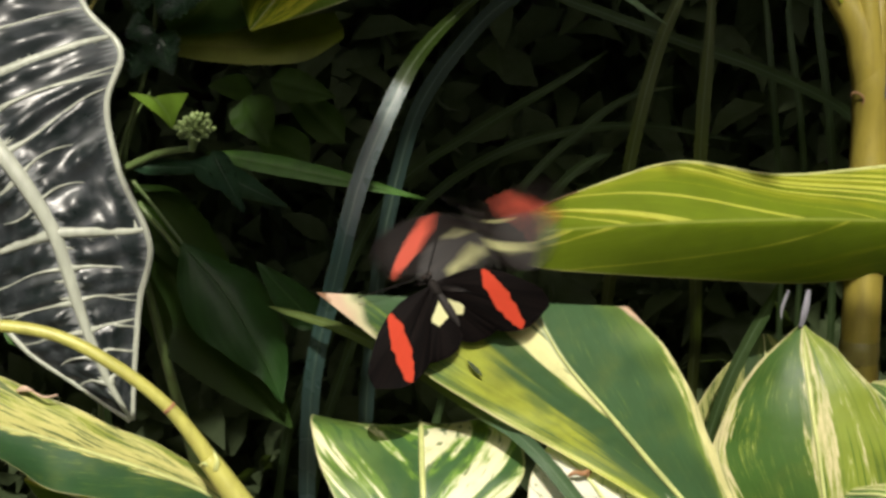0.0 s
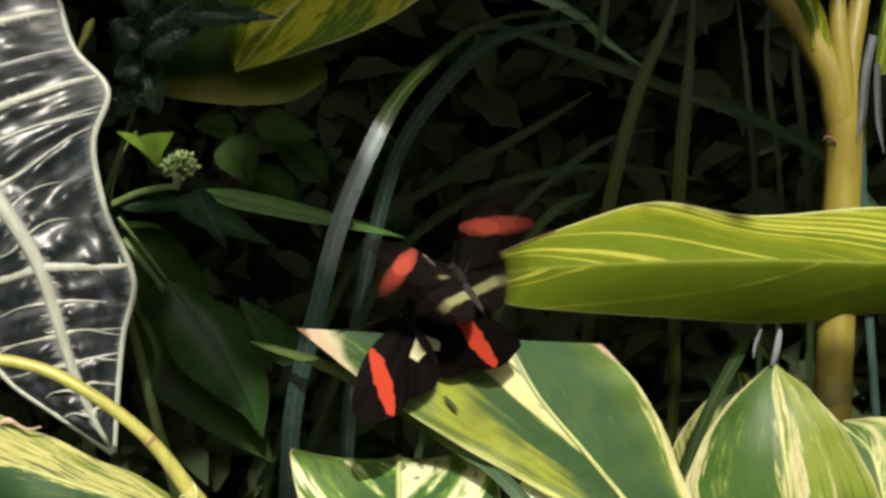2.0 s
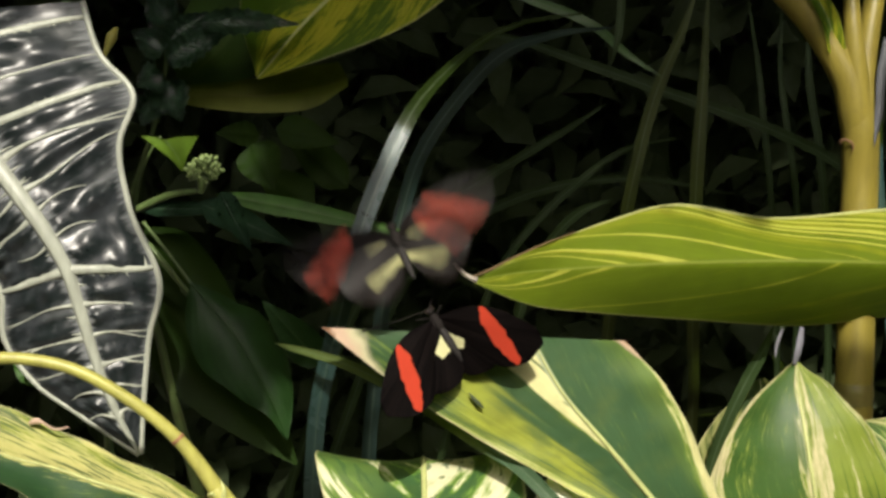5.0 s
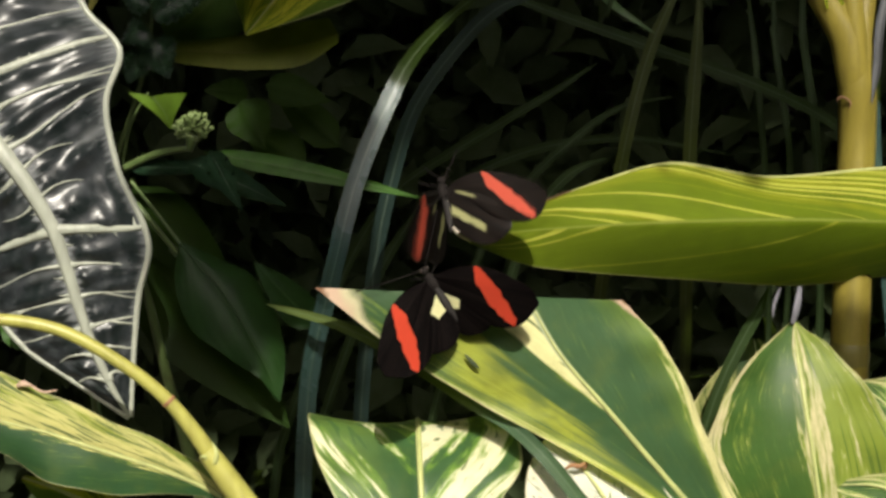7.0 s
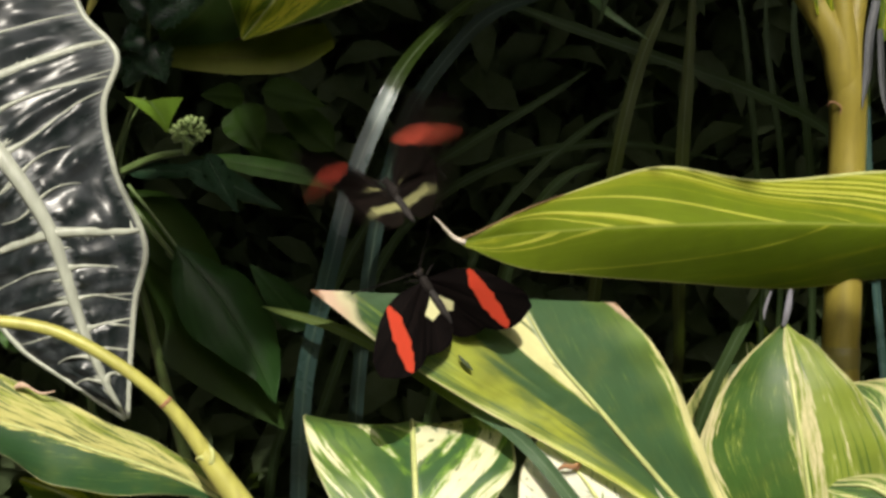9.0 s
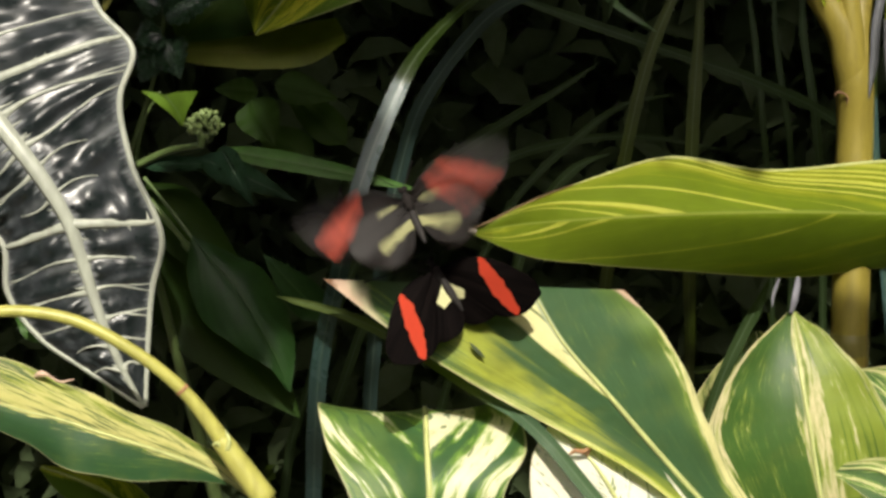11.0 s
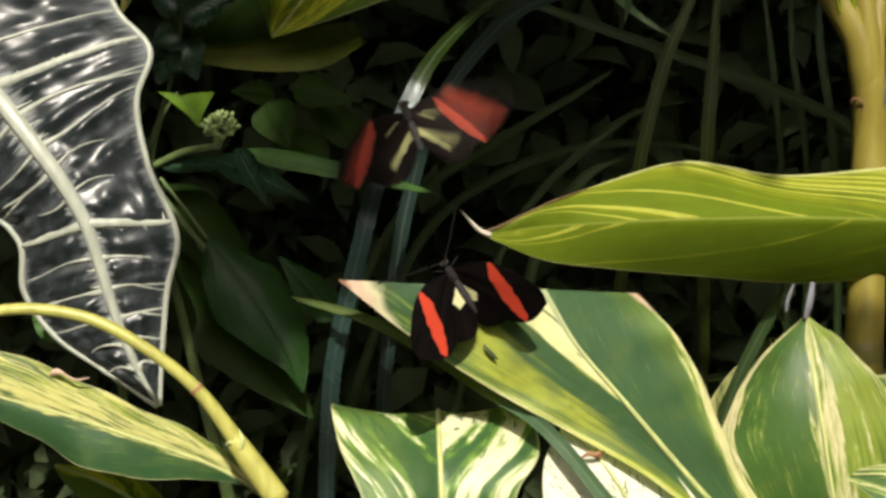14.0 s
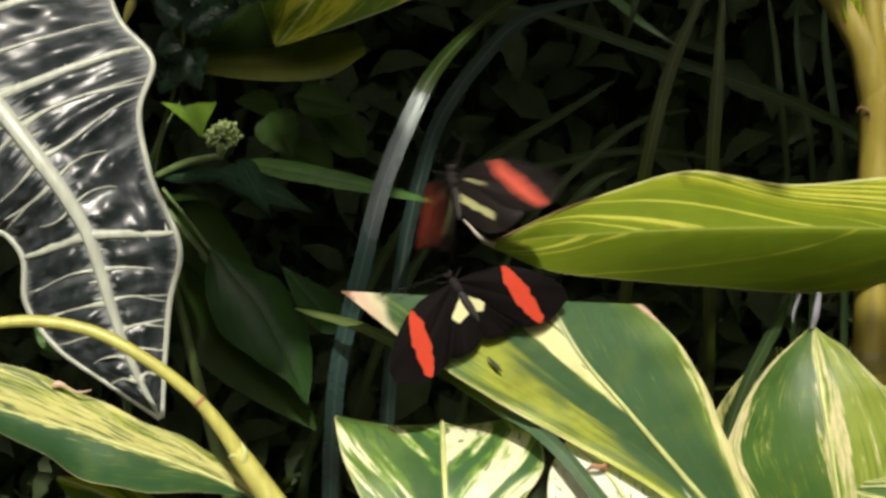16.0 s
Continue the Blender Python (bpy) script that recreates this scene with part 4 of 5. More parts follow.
    part("stalk", tube([(-0.38, 0.16, -0.03), (-0.40, 0.12, 0.4), (-0.38, 0.04, 0.8), (-0.2801, 0.0389, 0.8071), (-0.2539, 0.0155, 0.7897)], [0.009, 0.008, 0.006, 0.005, 0.003], 30, 12), M_STALK, plant)


alocasia()

# ---- strap leaved grasses ----
# The dark, dull upper end stands in for shade above the bend.
M_BLADE = grass_leaf("blue-green strap leaf", (0.024, 0.050, 0.046), 0.27, gloss=0.5, tip=(0.014, 0.025, 0.005), at=(0.700, 0.722))
M_BLADE2 = grass_leaf("green strap leaf", (0.055, 0.11, 0.035), 0.4)


# Darkened because the second blade lies partly in shade.
M_BLADE3 = grass_leaf("blue-grey strap leaf, darkened for shade", (0.013, 0.024, 0.021), 0.5, gloss=0.12)
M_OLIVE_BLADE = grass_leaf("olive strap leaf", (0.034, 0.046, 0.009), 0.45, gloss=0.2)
# Darker blade colour, with the shade behind the bed put into it.
M_SHADED_BLADE = grass_leaf("strap leaf, shade in its colour", (0.020, 0.036, 0.012), 0.5, gloss=0.15)
M_STRIP = grass_leaf("strap leaf, yellow-green at its end", (0.032, 0.064, 0.030), 0.5, tip=(0.075, 0.105, 0.03), gloss=0.25)


def grass_tuft(label):
    return thing("strap_leaf_grass", label, "grass", "strap leaf grasses")


def blade(plant, points, width, mat):
    return part("blade", ribbon(points, width, 36, 4), mat, plant)


tuft = grass_tuft("blue-green arching strap-leaved grass with a glossy bent blade")
blade(tuft, [(-0.06, 0.16, -0.03), (-0.07, 0.15, 0.2), (-0.0814, 0.1181, 0.4298), (-0.0761, 0.0948, 0.5083), (-0.0687, 0.0482, 0.5701), (-0.0625, 0.0250, 0.6123), (-0.0508, 0.0161, 0.6586), (-0.0401, 0.0291, 0.7002), (-0.0277, 0.0410, 0.7305), (-0.0171, 0.0515, 0.7509), (-0.0010, 0.0700, 0.7686), (0.0241, 0.0880, 0.7871), (0.0772, 0.1149, 0.7966)], 0.0088, M_BLADE)
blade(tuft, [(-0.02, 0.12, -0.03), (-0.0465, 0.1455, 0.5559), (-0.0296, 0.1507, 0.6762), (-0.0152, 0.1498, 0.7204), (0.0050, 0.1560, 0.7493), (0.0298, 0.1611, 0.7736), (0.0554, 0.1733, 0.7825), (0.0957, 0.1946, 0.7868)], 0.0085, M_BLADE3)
blade(tuft, [(-0.2, 0.3, -0.03), (-0.15, 0.28, 0.95), (0.0409, 0.2703, 0.8062), (0.0902, 0.2659, 0.7856), (0.1100, 0.2521, 0.7687), (0.1309, 0.2492, 0.7551)], 0.006, M_BLADE2)
tuft = grass_tuft("green strap-leaved grass, darkened as in shade")
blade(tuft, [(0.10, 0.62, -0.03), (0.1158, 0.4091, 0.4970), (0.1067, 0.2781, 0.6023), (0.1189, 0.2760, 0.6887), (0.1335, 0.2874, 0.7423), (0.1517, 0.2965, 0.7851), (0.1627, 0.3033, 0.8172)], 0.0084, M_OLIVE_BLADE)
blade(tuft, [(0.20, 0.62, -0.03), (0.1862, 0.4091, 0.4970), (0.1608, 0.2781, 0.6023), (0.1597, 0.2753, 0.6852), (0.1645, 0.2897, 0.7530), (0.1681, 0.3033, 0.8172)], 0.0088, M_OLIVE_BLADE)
blade(tuft, [(0.40, 0.36, -0.03), (0.3406, 0.3399, 0.6047), (0.2780, 0.3465, 0.6837), (0.2143, 0.3330, 0.7164), (0.1488, 0.3378, 0.7390), (0.0833, 0.3426, 0.7616), (0.0370, 0.3458, 0.7767), (0.0062, 0.3466, 0.7804)], 0.0076, M_SHADED_BLADE)
blade(tuft, [(0.26, 0.66, -0.03), (0.2626, 0.4609, 0.5004), (0.2299, 0.3747, 0.6721), (0.2218, 0.3924, 0.7556), (0.2136, 0.4043, 0.8112)], 0.0045, M_SHADED_BLADE)
blade(tuft, [(0.30, 0.66, -0.03), (0.2763, 0.4609, 0.5004), (0.2507, 0.3847, 0.6708), (0.2404, 0.4026, 0.7551), (0.2425, 0.4145, 0.8113)], 0.0045, M_SHADED_BLADE)
blade(tuft, [(0.33, 0.66, -0.03), (0.3036, 0.4609, 0.5004), (0.2692, 0.3889, 0.6909), (0.2609, 0.4026, 0.7551), (0.2650, 0.4145, 0.8113)], 0.0060, M_SHADED_BLADE)
blade(tuft, [(-0.12, 0.3, -0.03), (-0.0882, 0.3162, 0.5413), (-0.0331, 0.3375, 0.6414), (0.0260, 0.3457, 0.6799), (0.0850, 0.3531, 0.7146), (0.1087, 0.3563, 0.7300)], 0.0064, M_SHADED_BLADE)
blade(tuft, [(0.0, 0.3, -0.03), (0.0062, 0.2969, 0.5467), (0.0370, 0.3138, 0.6259), (0.0833, 0.3242, 0.6749), (0.1218, 0.3298, 0.7013), (0.1603, 0.3314, 0.7088)], 0.0056, M_SHADED_BLADE)
blade(tuft, [(0.04, 0.2, -0.03), (0.0318, 0.1716, 0.5821), (0.0484, 0.1840, 0.6405), (0.0658, 0.1803, 0.6713), (0.0805, 0.1827, 0.6825), (0.0953, 0.1837, 0.6873)], 0.0060, M_SHADED_BLADE)
blade(tuft, [(-0.1, 0.38, -0.03), (-0.0680, 0.3644, 0.5276), (-0.0182, 0.3834, 0.6168), (0.0481, 0.3920, 0.6574), (0.1310, 0.3950, 0.6715), (0.2139, 0.3925, 0.6594)], 0.0072, M_SHADED_BLADE)
blade(tuft, [(0.1, 0.25, 0.9), (0.1015, 0.2212, 0.8156), (0.0985, 0.2041, 0.7834), (0.0949, 0.2004, 0.7658)], 0.0048, M_SHADED_BLADE)
tuft = grass_tuft("arching green strap leaf under the torn leaf")
blade(tuft, [(0.09, 0.01, -0.03), (0.0822, -0.0513, 0.5436), (0.0607, -0.0410, 0.5680), (0.0432, -0.0327, 0.5878), (0.0290, -0.0214, 0.5977), (0.0143, -0.0134, 0.6040), (0.0015, -0.0083, 0.6111), (-0.0241, -0.0049, 0.6272), (-0.0500, 0.0014, 0.6376), (-0.0742, 0.0105, 0.6422), (-0.0826, 0.0158, 0.6430)], 0.0066, M_STRIP)
tuft = grass_tuft("blue-green strap-leaved grass beside the cane")
blade(tuft, [(0.22, 0.12, -0.03), (0.1516, 0.1753, 0.5035), (0.1661, 0.1674, 0.5626), (0.1759, 0.1671, 0.5851), (0.1837, 0.1657, 0.6024), (0.1892, 0.1684, 0.6153)], 0.0075, M_SHADED_BLADE)
blade(tuft, [(0.27, 0.12, -0.03), (0.2645, 0.1483, 0.5208), (0.2570, 0.1617, 0.5984), (0.2518, 0.1687, 0.6502), (0.2486, 0.1738, 0.6887), (0.2467, 0.1775, 0.7207), (0.2480, 0.1822, 0.7523), (0.2524, 0.1851, 0.7900)], 0.0048, M_BLADE)

# ---- shrub with bud cluster ----
M_DARK = green_leaf("dark green leaf", (0.030, 0.078, 0.012), 0.5, gloss=0.25)
M_FRESH = green_leaf("fresh green leaf", (0.050, 0.090, 0.009), 0.4, 0.15, relief=0.15, gloss=0.25)
M_SHINE = green_leaf("glossy dark leaf", (0.022, 0.054, 0.028), 0.16, 0.1, 0.5, 12.0, (0.10, 0.15, 0.09), 1.0, 1.0)
M_BUD = plain("pale green buds", (0.15, 0.21, 0.07), 0.45)
# The next two hold the shrub's shade in a darker leaf colour.
M_SHADE_GLOSSY = green_leaf("shade-darkened glossy leaf", (0.009, 0.025, 0.006), 0.42, 0.12, 0.5, 7.0, (0.03, 0.06, 0.018), 0.10, 0.12)
M_SHADE = green_leaf("shade-darkened leaf", (0.009, 0.020, 0.0035), 0.5, light=(0.014, 0.028, 0.006), gloss=0.05)
M_TOOTHED = green_leaf("puckered toothed leaf", (0.020, 0.046, 0.022), 0.26, 0.1, 0.55, 11.0, (0.05, 0.08, 0.05), 0.9, 0.6)
M_TWIG = stalk_skin("green twig", (0.10, 0.15, 0.05), (0.06, 0.05, 0.02))


def simple_leaf(parent, mat, base, tip, width, face=(0, -1, 0.35), sag=0.0, label="", cup=0.12, blunt=0.6, puff=0.0, teeth=0):
    """An ovate leaf from base to tip. teeth: how many on each margin."""
    b, t = np.array(base), np.array(tip)
    d = t - b
    side = unit(np.cross(d, np.array(face, float)))
    nrm = unit(np.cross(side, d))
    steps = np.linspace(0, 1, 2 * teeth + 1 if teeth else 7)
    sp = [b + d * s + nrm * sag * math.sin(math.pi * s) for s in steps]
    w = [width / 2 * max(0.02, math.sin(math.pi * s ** blunt) ** 0.9) for s in steps]
    if teeth:
        w = [x * (1.0 if k % 2 else 0.80) for k, x in enumerate(w)]
    ob = part("leaf", loft(sp, [p - side * x for p, x in zip(sp, w)], [p + side * x for p, x in zip(sp, w)], 4 * teeth + 1 if teeth else 18, 12, cup, 0.0006, puff=puff, puffs=9.0), mat, parent, label)
    return ob


def bud_shrub():
    plant = thing("flowering_shrub", "dark-leaved shrub with a round cluster of pale green buds", "shrub")
    part("stem", tube([(-0.10, 0.12, -0.03), (-0.13, 0.10, 0.5), (-0.1406, 0.0388, 0.6309), (-0.1533, 0.0437, 0.7020), (-0.1454, 0.0443, 0.7289), (-0.1385, 0.0412, 0.7385)], [0.006, 0.004, 0.0022, 0.0009, 0.0006, 0.0004], 40, 8), M_TWIG, plant)
    part("twig", tube([(-0.1533, 0.0437, 0.7020), (-0.1341, 0.0373, 0.7105), (-0.1183, 0.0319, 0.7139)], [0.0018, 0.0018, 0.0014], 14, 8), M_TWIG, plant)
    part("twig", tube([(-0.1470, 0.0423, 0.6859), (-0.1242, 0.0439, 0.6550), (-0.1324, 0.0456, 0.6630)], [0.0015, 0.001, 0.001], 12, 8), M_TWIG, plant)
    part("twig", tube([(-0.1478, 0.0376, 0.6975), (-0.1400, 0.0375, 0.6873), (-0.1277, 0.0370, 0.6704), (-0.1173, 0.0358, 0.6555), (-0.1051, 0.0352, 0.6381)], [0.0009, 0.0008, 0.0008, 0.0007, 0.0006], 20, 7), M_TWIG, plant)
    cluster = part("bud_cluster", tube([(-0.1183, 0.0316, 0.7124), (-0.1167, 0.0311, 0.7198)], [0.0014, 0.003], 6, 8), M_TWIG, plant)
    centre = Vector((-0.1160, 0.0298, 0.7232))
    for k in range(46):
        a, z = k * 2.39996, 1 - 2 * (k + 0.5) / 46 * 0.78
        ring = math.sqrt(max(0.0, 1 - z * z))
        d = Vector((ring * math.cos(a), ring * math.sin(a) * 0.8 - 0.1, z)).normalized()
        far = 0.0072 + 0.0034 * random.random()
        c = centre + d * (far - 0.0028)
        part("bud", tube([c, centre + d * (far - 0.0012), centre + d * far], [0.0005, 0.0012, 0.0010, 0.0003], 7, 7), M_BUD, cluster)
        if k % 2:
            part("bud_stalk", tube([centre, c], [0.0004, 0.0005], 3, 5), M_BUD, cluster)
    simple_leaf(plant, M_SHINE, (-0.1208, 0.0366, 0.7071), (-0.0732, 0.0302, 0.6864), 0.014, sag=0.006)
    simple_leaf(plant, M_SHINE, (-0.1091, 0.0317, 0.7131), (-0.0913, 0.0119, 0.6873), 0.012, sag=0.003)
    simple_leaf(plant, M_SHINE, (-0.1514, 0.0439, 0.7028), (-0.0968, 0.0358, 0.7032), 0.008, sag=0.003)
    # Darker leaf material here takes the place of shade.
    simple_leaf(plant, M_DARK, (-0.1133, 0.0404, 0.7106), (-0.0092, 0.0457, 0.6874), 0.0095, sag=0.008)
    leaf(plant, "leaf", M_SHADE_GLOSSY, [(-0.1253, 0.0350, 0.6680), (-0.1168, 0.0335, 0.6582), (-0.1046, 0.0300, 0.6444), (-0.0937, 0.0255, 0.6275), (-0.0843, 0.0220, 0.6104), (-0.0778, 0.0200, 0.5937)],
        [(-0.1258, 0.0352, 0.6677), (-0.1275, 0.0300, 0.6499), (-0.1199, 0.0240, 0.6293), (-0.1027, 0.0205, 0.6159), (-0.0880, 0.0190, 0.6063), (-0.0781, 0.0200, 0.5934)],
        [(-0.1247, 0.0352, 0.6683), (-0.1052, 0.0420, 0.6577), (-0.0918, 0.0420, 0.6499), (-0.0821, 0.0400, 0.6335), (-0.0767, 0.0330, 0.6212), (-0.0775, 0.0200, 0.5937)], "green leaf with a shiny wavy margin, darkened as in shade", M_SHADE_GLOSSY, 0.0006, cup=0.10, ripple=0.0012, waves=7.0, pleat=0.0003, slope=0.5)
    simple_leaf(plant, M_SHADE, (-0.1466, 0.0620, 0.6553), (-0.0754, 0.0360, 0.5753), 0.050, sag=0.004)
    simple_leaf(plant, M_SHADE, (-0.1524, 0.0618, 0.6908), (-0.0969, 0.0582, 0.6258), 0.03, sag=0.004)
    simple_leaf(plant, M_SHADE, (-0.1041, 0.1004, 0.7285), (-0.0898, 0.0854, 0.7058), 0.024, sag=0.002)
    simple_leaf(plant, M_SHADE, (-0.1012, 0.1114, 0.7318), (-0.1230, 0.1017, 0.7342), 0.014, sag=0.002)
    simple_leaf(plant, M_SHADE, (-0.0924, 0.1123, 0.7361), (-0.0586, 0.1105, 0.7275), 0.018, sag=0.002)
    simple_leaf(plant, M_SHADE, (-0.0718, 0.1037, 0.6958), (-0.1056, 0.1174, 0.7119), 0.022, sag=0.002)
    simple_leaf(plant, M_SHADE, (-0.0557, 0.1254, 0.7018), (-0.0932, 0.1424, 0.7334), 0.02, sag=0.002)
    simple_leaf(plant, M_SHADE_GLOSSY, (-0.0613, 0.0377, 0.6256), (-0.0905, 0.0346, 0.6593), 0.018, sag=0.002)
    simple_leaf(plant, M_DARK, (-0.1871, 0.0365, 0.6202), (-0.2117, 0.0434, 0.6523), 0.04, sag=0.003)
    leaf(plant, "leaf", M_FRESH, [(-0.1266, 0.0318, 0.7229), (-0.1285, 0.0293, 0.7306), (-0.1313, 0.0263, 0.7356), (-0.1329, 0.0248, 0.7383)],
        [(-0.1272, 0.0318, 0.7229), (-0.1310, 0.0260, 0.7294), (-0.1371, 0.0222, 0.7355), (-0.1434, 0.0212, 0.7407)], [(-0.1261, 0.0318, 0.7229), (-0.1238, 0.0291, 0.7295), (-0.1208, 0.0282, 0.7349), (-0.1178, 0.0272, 0.7399)], "bright green young leaf", cup=0.1)


bud_shrub()


def nettle():
    plant = thing("toothed_leaf_plant", "plant with small dark puckered toothed leaves", "plant")
    part("stem", tube([(-0.16, 0.3, -0.03), (-0.1815, 0.1427, 0.6869), (-0.1558, 0.1260, 0.7528), (-0.1512, 0.1202, 0.7736), (-0.1518, 0.1251, 0.7966)], [0.003, 0.0013, 0.0011, 0.001, 0.0008], 24, 8), M_TWIG, plant)
    for base, tip, width in (((-0.1497, 0.1107, 0.7768), (-0.1656, 0.1026, 0.7869), 0.02), ((-0.1497, 0.1107, 0.7768), (-0.1255, 0.1047, 0.7967), 0.022), ((-0.1497, 0.1077, 0.7626), (-0.1627, 0.0967, 0.7589), 0.022), ((-0.1491, 0.1071, 0.7597), (-0.1384, 0.0928, 0.7407), 0.024),
                             ((-0.1470, 0.0994, 0.7715), (-0.1096, 0.0930, 0.7898), 0.02), ((-0.1536, 0.1160, 0.7534), (-0.1622, 0.1023, 0.7370), 0.02), ((-0.1477, 0.1137, 0.7910), (-0.1578, 0.1173, 0.8080), 0.02), ((-0.1279, 0.0933, 0.7912), (-0.0761, 0.0830, 0.7908), 0.016)):
        simple_leaf(plant, M_TOOTHED, base, tip, width, sag=0.003, cup=0.2, puff=0.0014, teeth=9)
    part("bud", tube([(-0.1815, 0.0881, 0.7664), (-0.1759, 0.0901, 0.7761), (-0.1725, 0.0919, 0.7843), (-0.1702, 0.0929, 0.7890)], [0.0012, 0.0012, 0.003, 0.0005], 14, 8), M_STALK, plant, "closed brownish bud on a thin stalk")


nettle()


# ---- shade behind ----
def leaf_mass(name, label, mat, count, box, size, seed, keep=None):
    """Crowded leaves in a box: the hedges and the unseen canopy added to shade the bed."""
    rng = np.random.default_rng(seed)
    lo, hi = np.array(box[0]), np.array(box[1])
    verts, faces, uvs = [], [], []
    while count:
        c = lo + (hi - lo) * rng.random(3)
        if keep and not keep(c):
            continue
        count -= 1
        d = unit(rng.normal(size=3) + (0, -0.3, -0.5))
        f = unit(rng.normal(size=3) + (0, -0.8, 0.8))
        s = unit(np.cross(d, f))
        n = np.cross(s, d)
        length = size * (0.6 + 0.8 * rng.random())
        w = length * 0.24
        base = len(verts)
        for k, e in ((0, 0.05), (0.3, 1.0), (0.65, 0.75), (1.0, 0.02)):
            p = c + d * length * (k - 0.5) + n * length * 0.16 * math.sin(math.pi * k)
            verts += [p - s * w * e + n * w * e * 0.3, p, p + s * w * e + n * w * e * 0.3]
        for i in range(3):
            for j in range(2):
                ids = ((i, j), (i + 1, j), (i + 1, j + 1), (i, j + 1))
                faces.append([base + 3 * a + b for a, b in ids])
                uvs += [(a / 3, b / 2) for a, b in ids]
    me = bpy.data.meshes.new(name)
    me.from_pydata(verts, [], faces)
    me.uv_layers.new(name="UVMap").data.foreach_set("uv", np.ravel(uvs))
    me.polygons.foreach_set("use_smooth", [True] * len(faces))
    me.materials.append(mat)
    return tagged(new(name, me), label, "foliage", "", "stuff")


def shaded_spot(c):
    """Where the shadow of a leaf at c falls at the height of the plants."""
    k = (c[2] - 0.7) / SUN_TO.z
    return c[0] - SUN_TO.x * k, c[1] - SUN_TO.y * k


def above(x, y, z):
    """The place at height z that lies sunwards of the plants' x, y."""
    k = (z - 0.7) / SUN_TO.z
    return x + SUN_TO.x * k, y + SUN_TO.y * k, z


def under_canopy(c):
    """The added canopy ends along a slanting line, so that the sun reaches the front of the bed."""
    x, y = shaded_spot(c)
    edge = 0.20 if x < 0.03 else 0.127 + 0.5 * x + (0.09 if x > 0.145 else 0.0)
    return y > edge


def under_twigs(c):
    """Unseen twigs added to cast shade on the shrub, some blades and the cane."""
    x, y = shaded_spot(c)
    over_shrub = ((-0.134 if y > 0.0 else -0.121) < x < -0.083 and -0.07 < y < 0.040) or (-0.31 < x < -0.083 and y > 0.135)
    return over_shrub or (-0.09 < x < -0.043 and y > -0.025) or (0.01 < x < 0.045 and y > 0.09) or (0.045 < x < 0.17 and y > 0.12) or (0.215 < x < 0.262 and -0.01 < y < 0.046)


def back_wall():
    """A dark backing added behind the hedge, to block the sky in its gaps."""
    rows = [[(x, 1.75 + 0.08 * noise.noise((x * 2, z * 2, 0)), z) for x in np.linspace(-4, 4, 41)] for z in np.linspace(-0.05, 3.2, 21)]
    uvs = [[(i / 40, j / 20) for i in range(41)] for j in range(21)]
    return tagged(part("added_backing", sheet(rows, uvs), M_SOIL), "dark backing added behind the hedge to block the sky", "bank", "", "structure")


back_wall()
# Leaves kept darker than the canopy's, so part of the shade is colour.
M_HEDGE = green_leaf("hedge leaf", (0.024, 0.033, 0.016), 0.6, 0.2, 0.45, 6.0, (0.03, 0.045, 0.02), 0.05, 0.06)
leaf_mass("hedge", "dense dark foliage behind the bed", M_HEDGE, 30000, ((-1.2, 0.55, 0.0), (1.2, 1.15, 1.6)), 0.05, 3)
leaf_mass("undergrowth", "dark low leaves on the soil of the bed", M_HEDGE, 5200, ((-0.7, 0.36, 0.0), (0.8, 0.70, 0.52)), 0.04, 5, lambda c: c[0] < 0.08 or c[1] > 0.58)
# Unseen leaf cover, added and shaped to cast shade on the plants.
leaf_mass("added_canopy", "unseen leaf canopy added to shade the bed", M_DARK, 16000, ((-1.45, -1.1, 1.6), (1.65, 1.7, 2.0)), 0.13, 9, under_canopy)
leaf_mass("added_twigs", "unseen leafy twigs added to cast shade on chosen plants", M_DARK, 6000, (above(-0.31, -0.10, 1.58), above(0.30, 0.37, 1.66)), 0.032, 21, under_twigs)
# Unseen hedges around the camera, added to hold back sky light.
leaf_mass("hedge", "unseen hedge added behind the camera to limit sky light", M_DARK, 4000, ((-2.6, -3.4, 0.0), (2.6, -2.6, 2.0)), 0.3, 11)
leaf_mass("hedge", "unseen hedge added at the side to limit sky light", M_DARK, 4000, ((-2.6, -2.6, 0.0), (-1.9, 1.6, 2.2)), 0.3, 12)
leaf_mass("hedge", "unseen hedge added at the side to limit sky light", M_DARK, 4000, ((1.9, -2.6, 0.0), (2.6, 1.6, 3.0)), 0.3, 13)

# ---- butterflies ----
M_FORE, M_HIND = wing_scales("black wing with red band", False), wing_scales("black wing with pale yellow bar", True)
M_FORE_UNDER, M_HIND_UNDER = wing_scales("brown-black wing underside with pink band", False, True), wing_scales("brown-black wing underside with yellow bar", True, True)
M_BODY = plain("black furry body", (0.014, 0.012, 0.011), 0.8, 0.6, 900.0, 0.6, 0.08)
M_ABDOMEN = plain("grey-black abdomen", (0.020, 0.018, 0.017), 0.7, 0.4, 700.0, 0.5, 0.2)


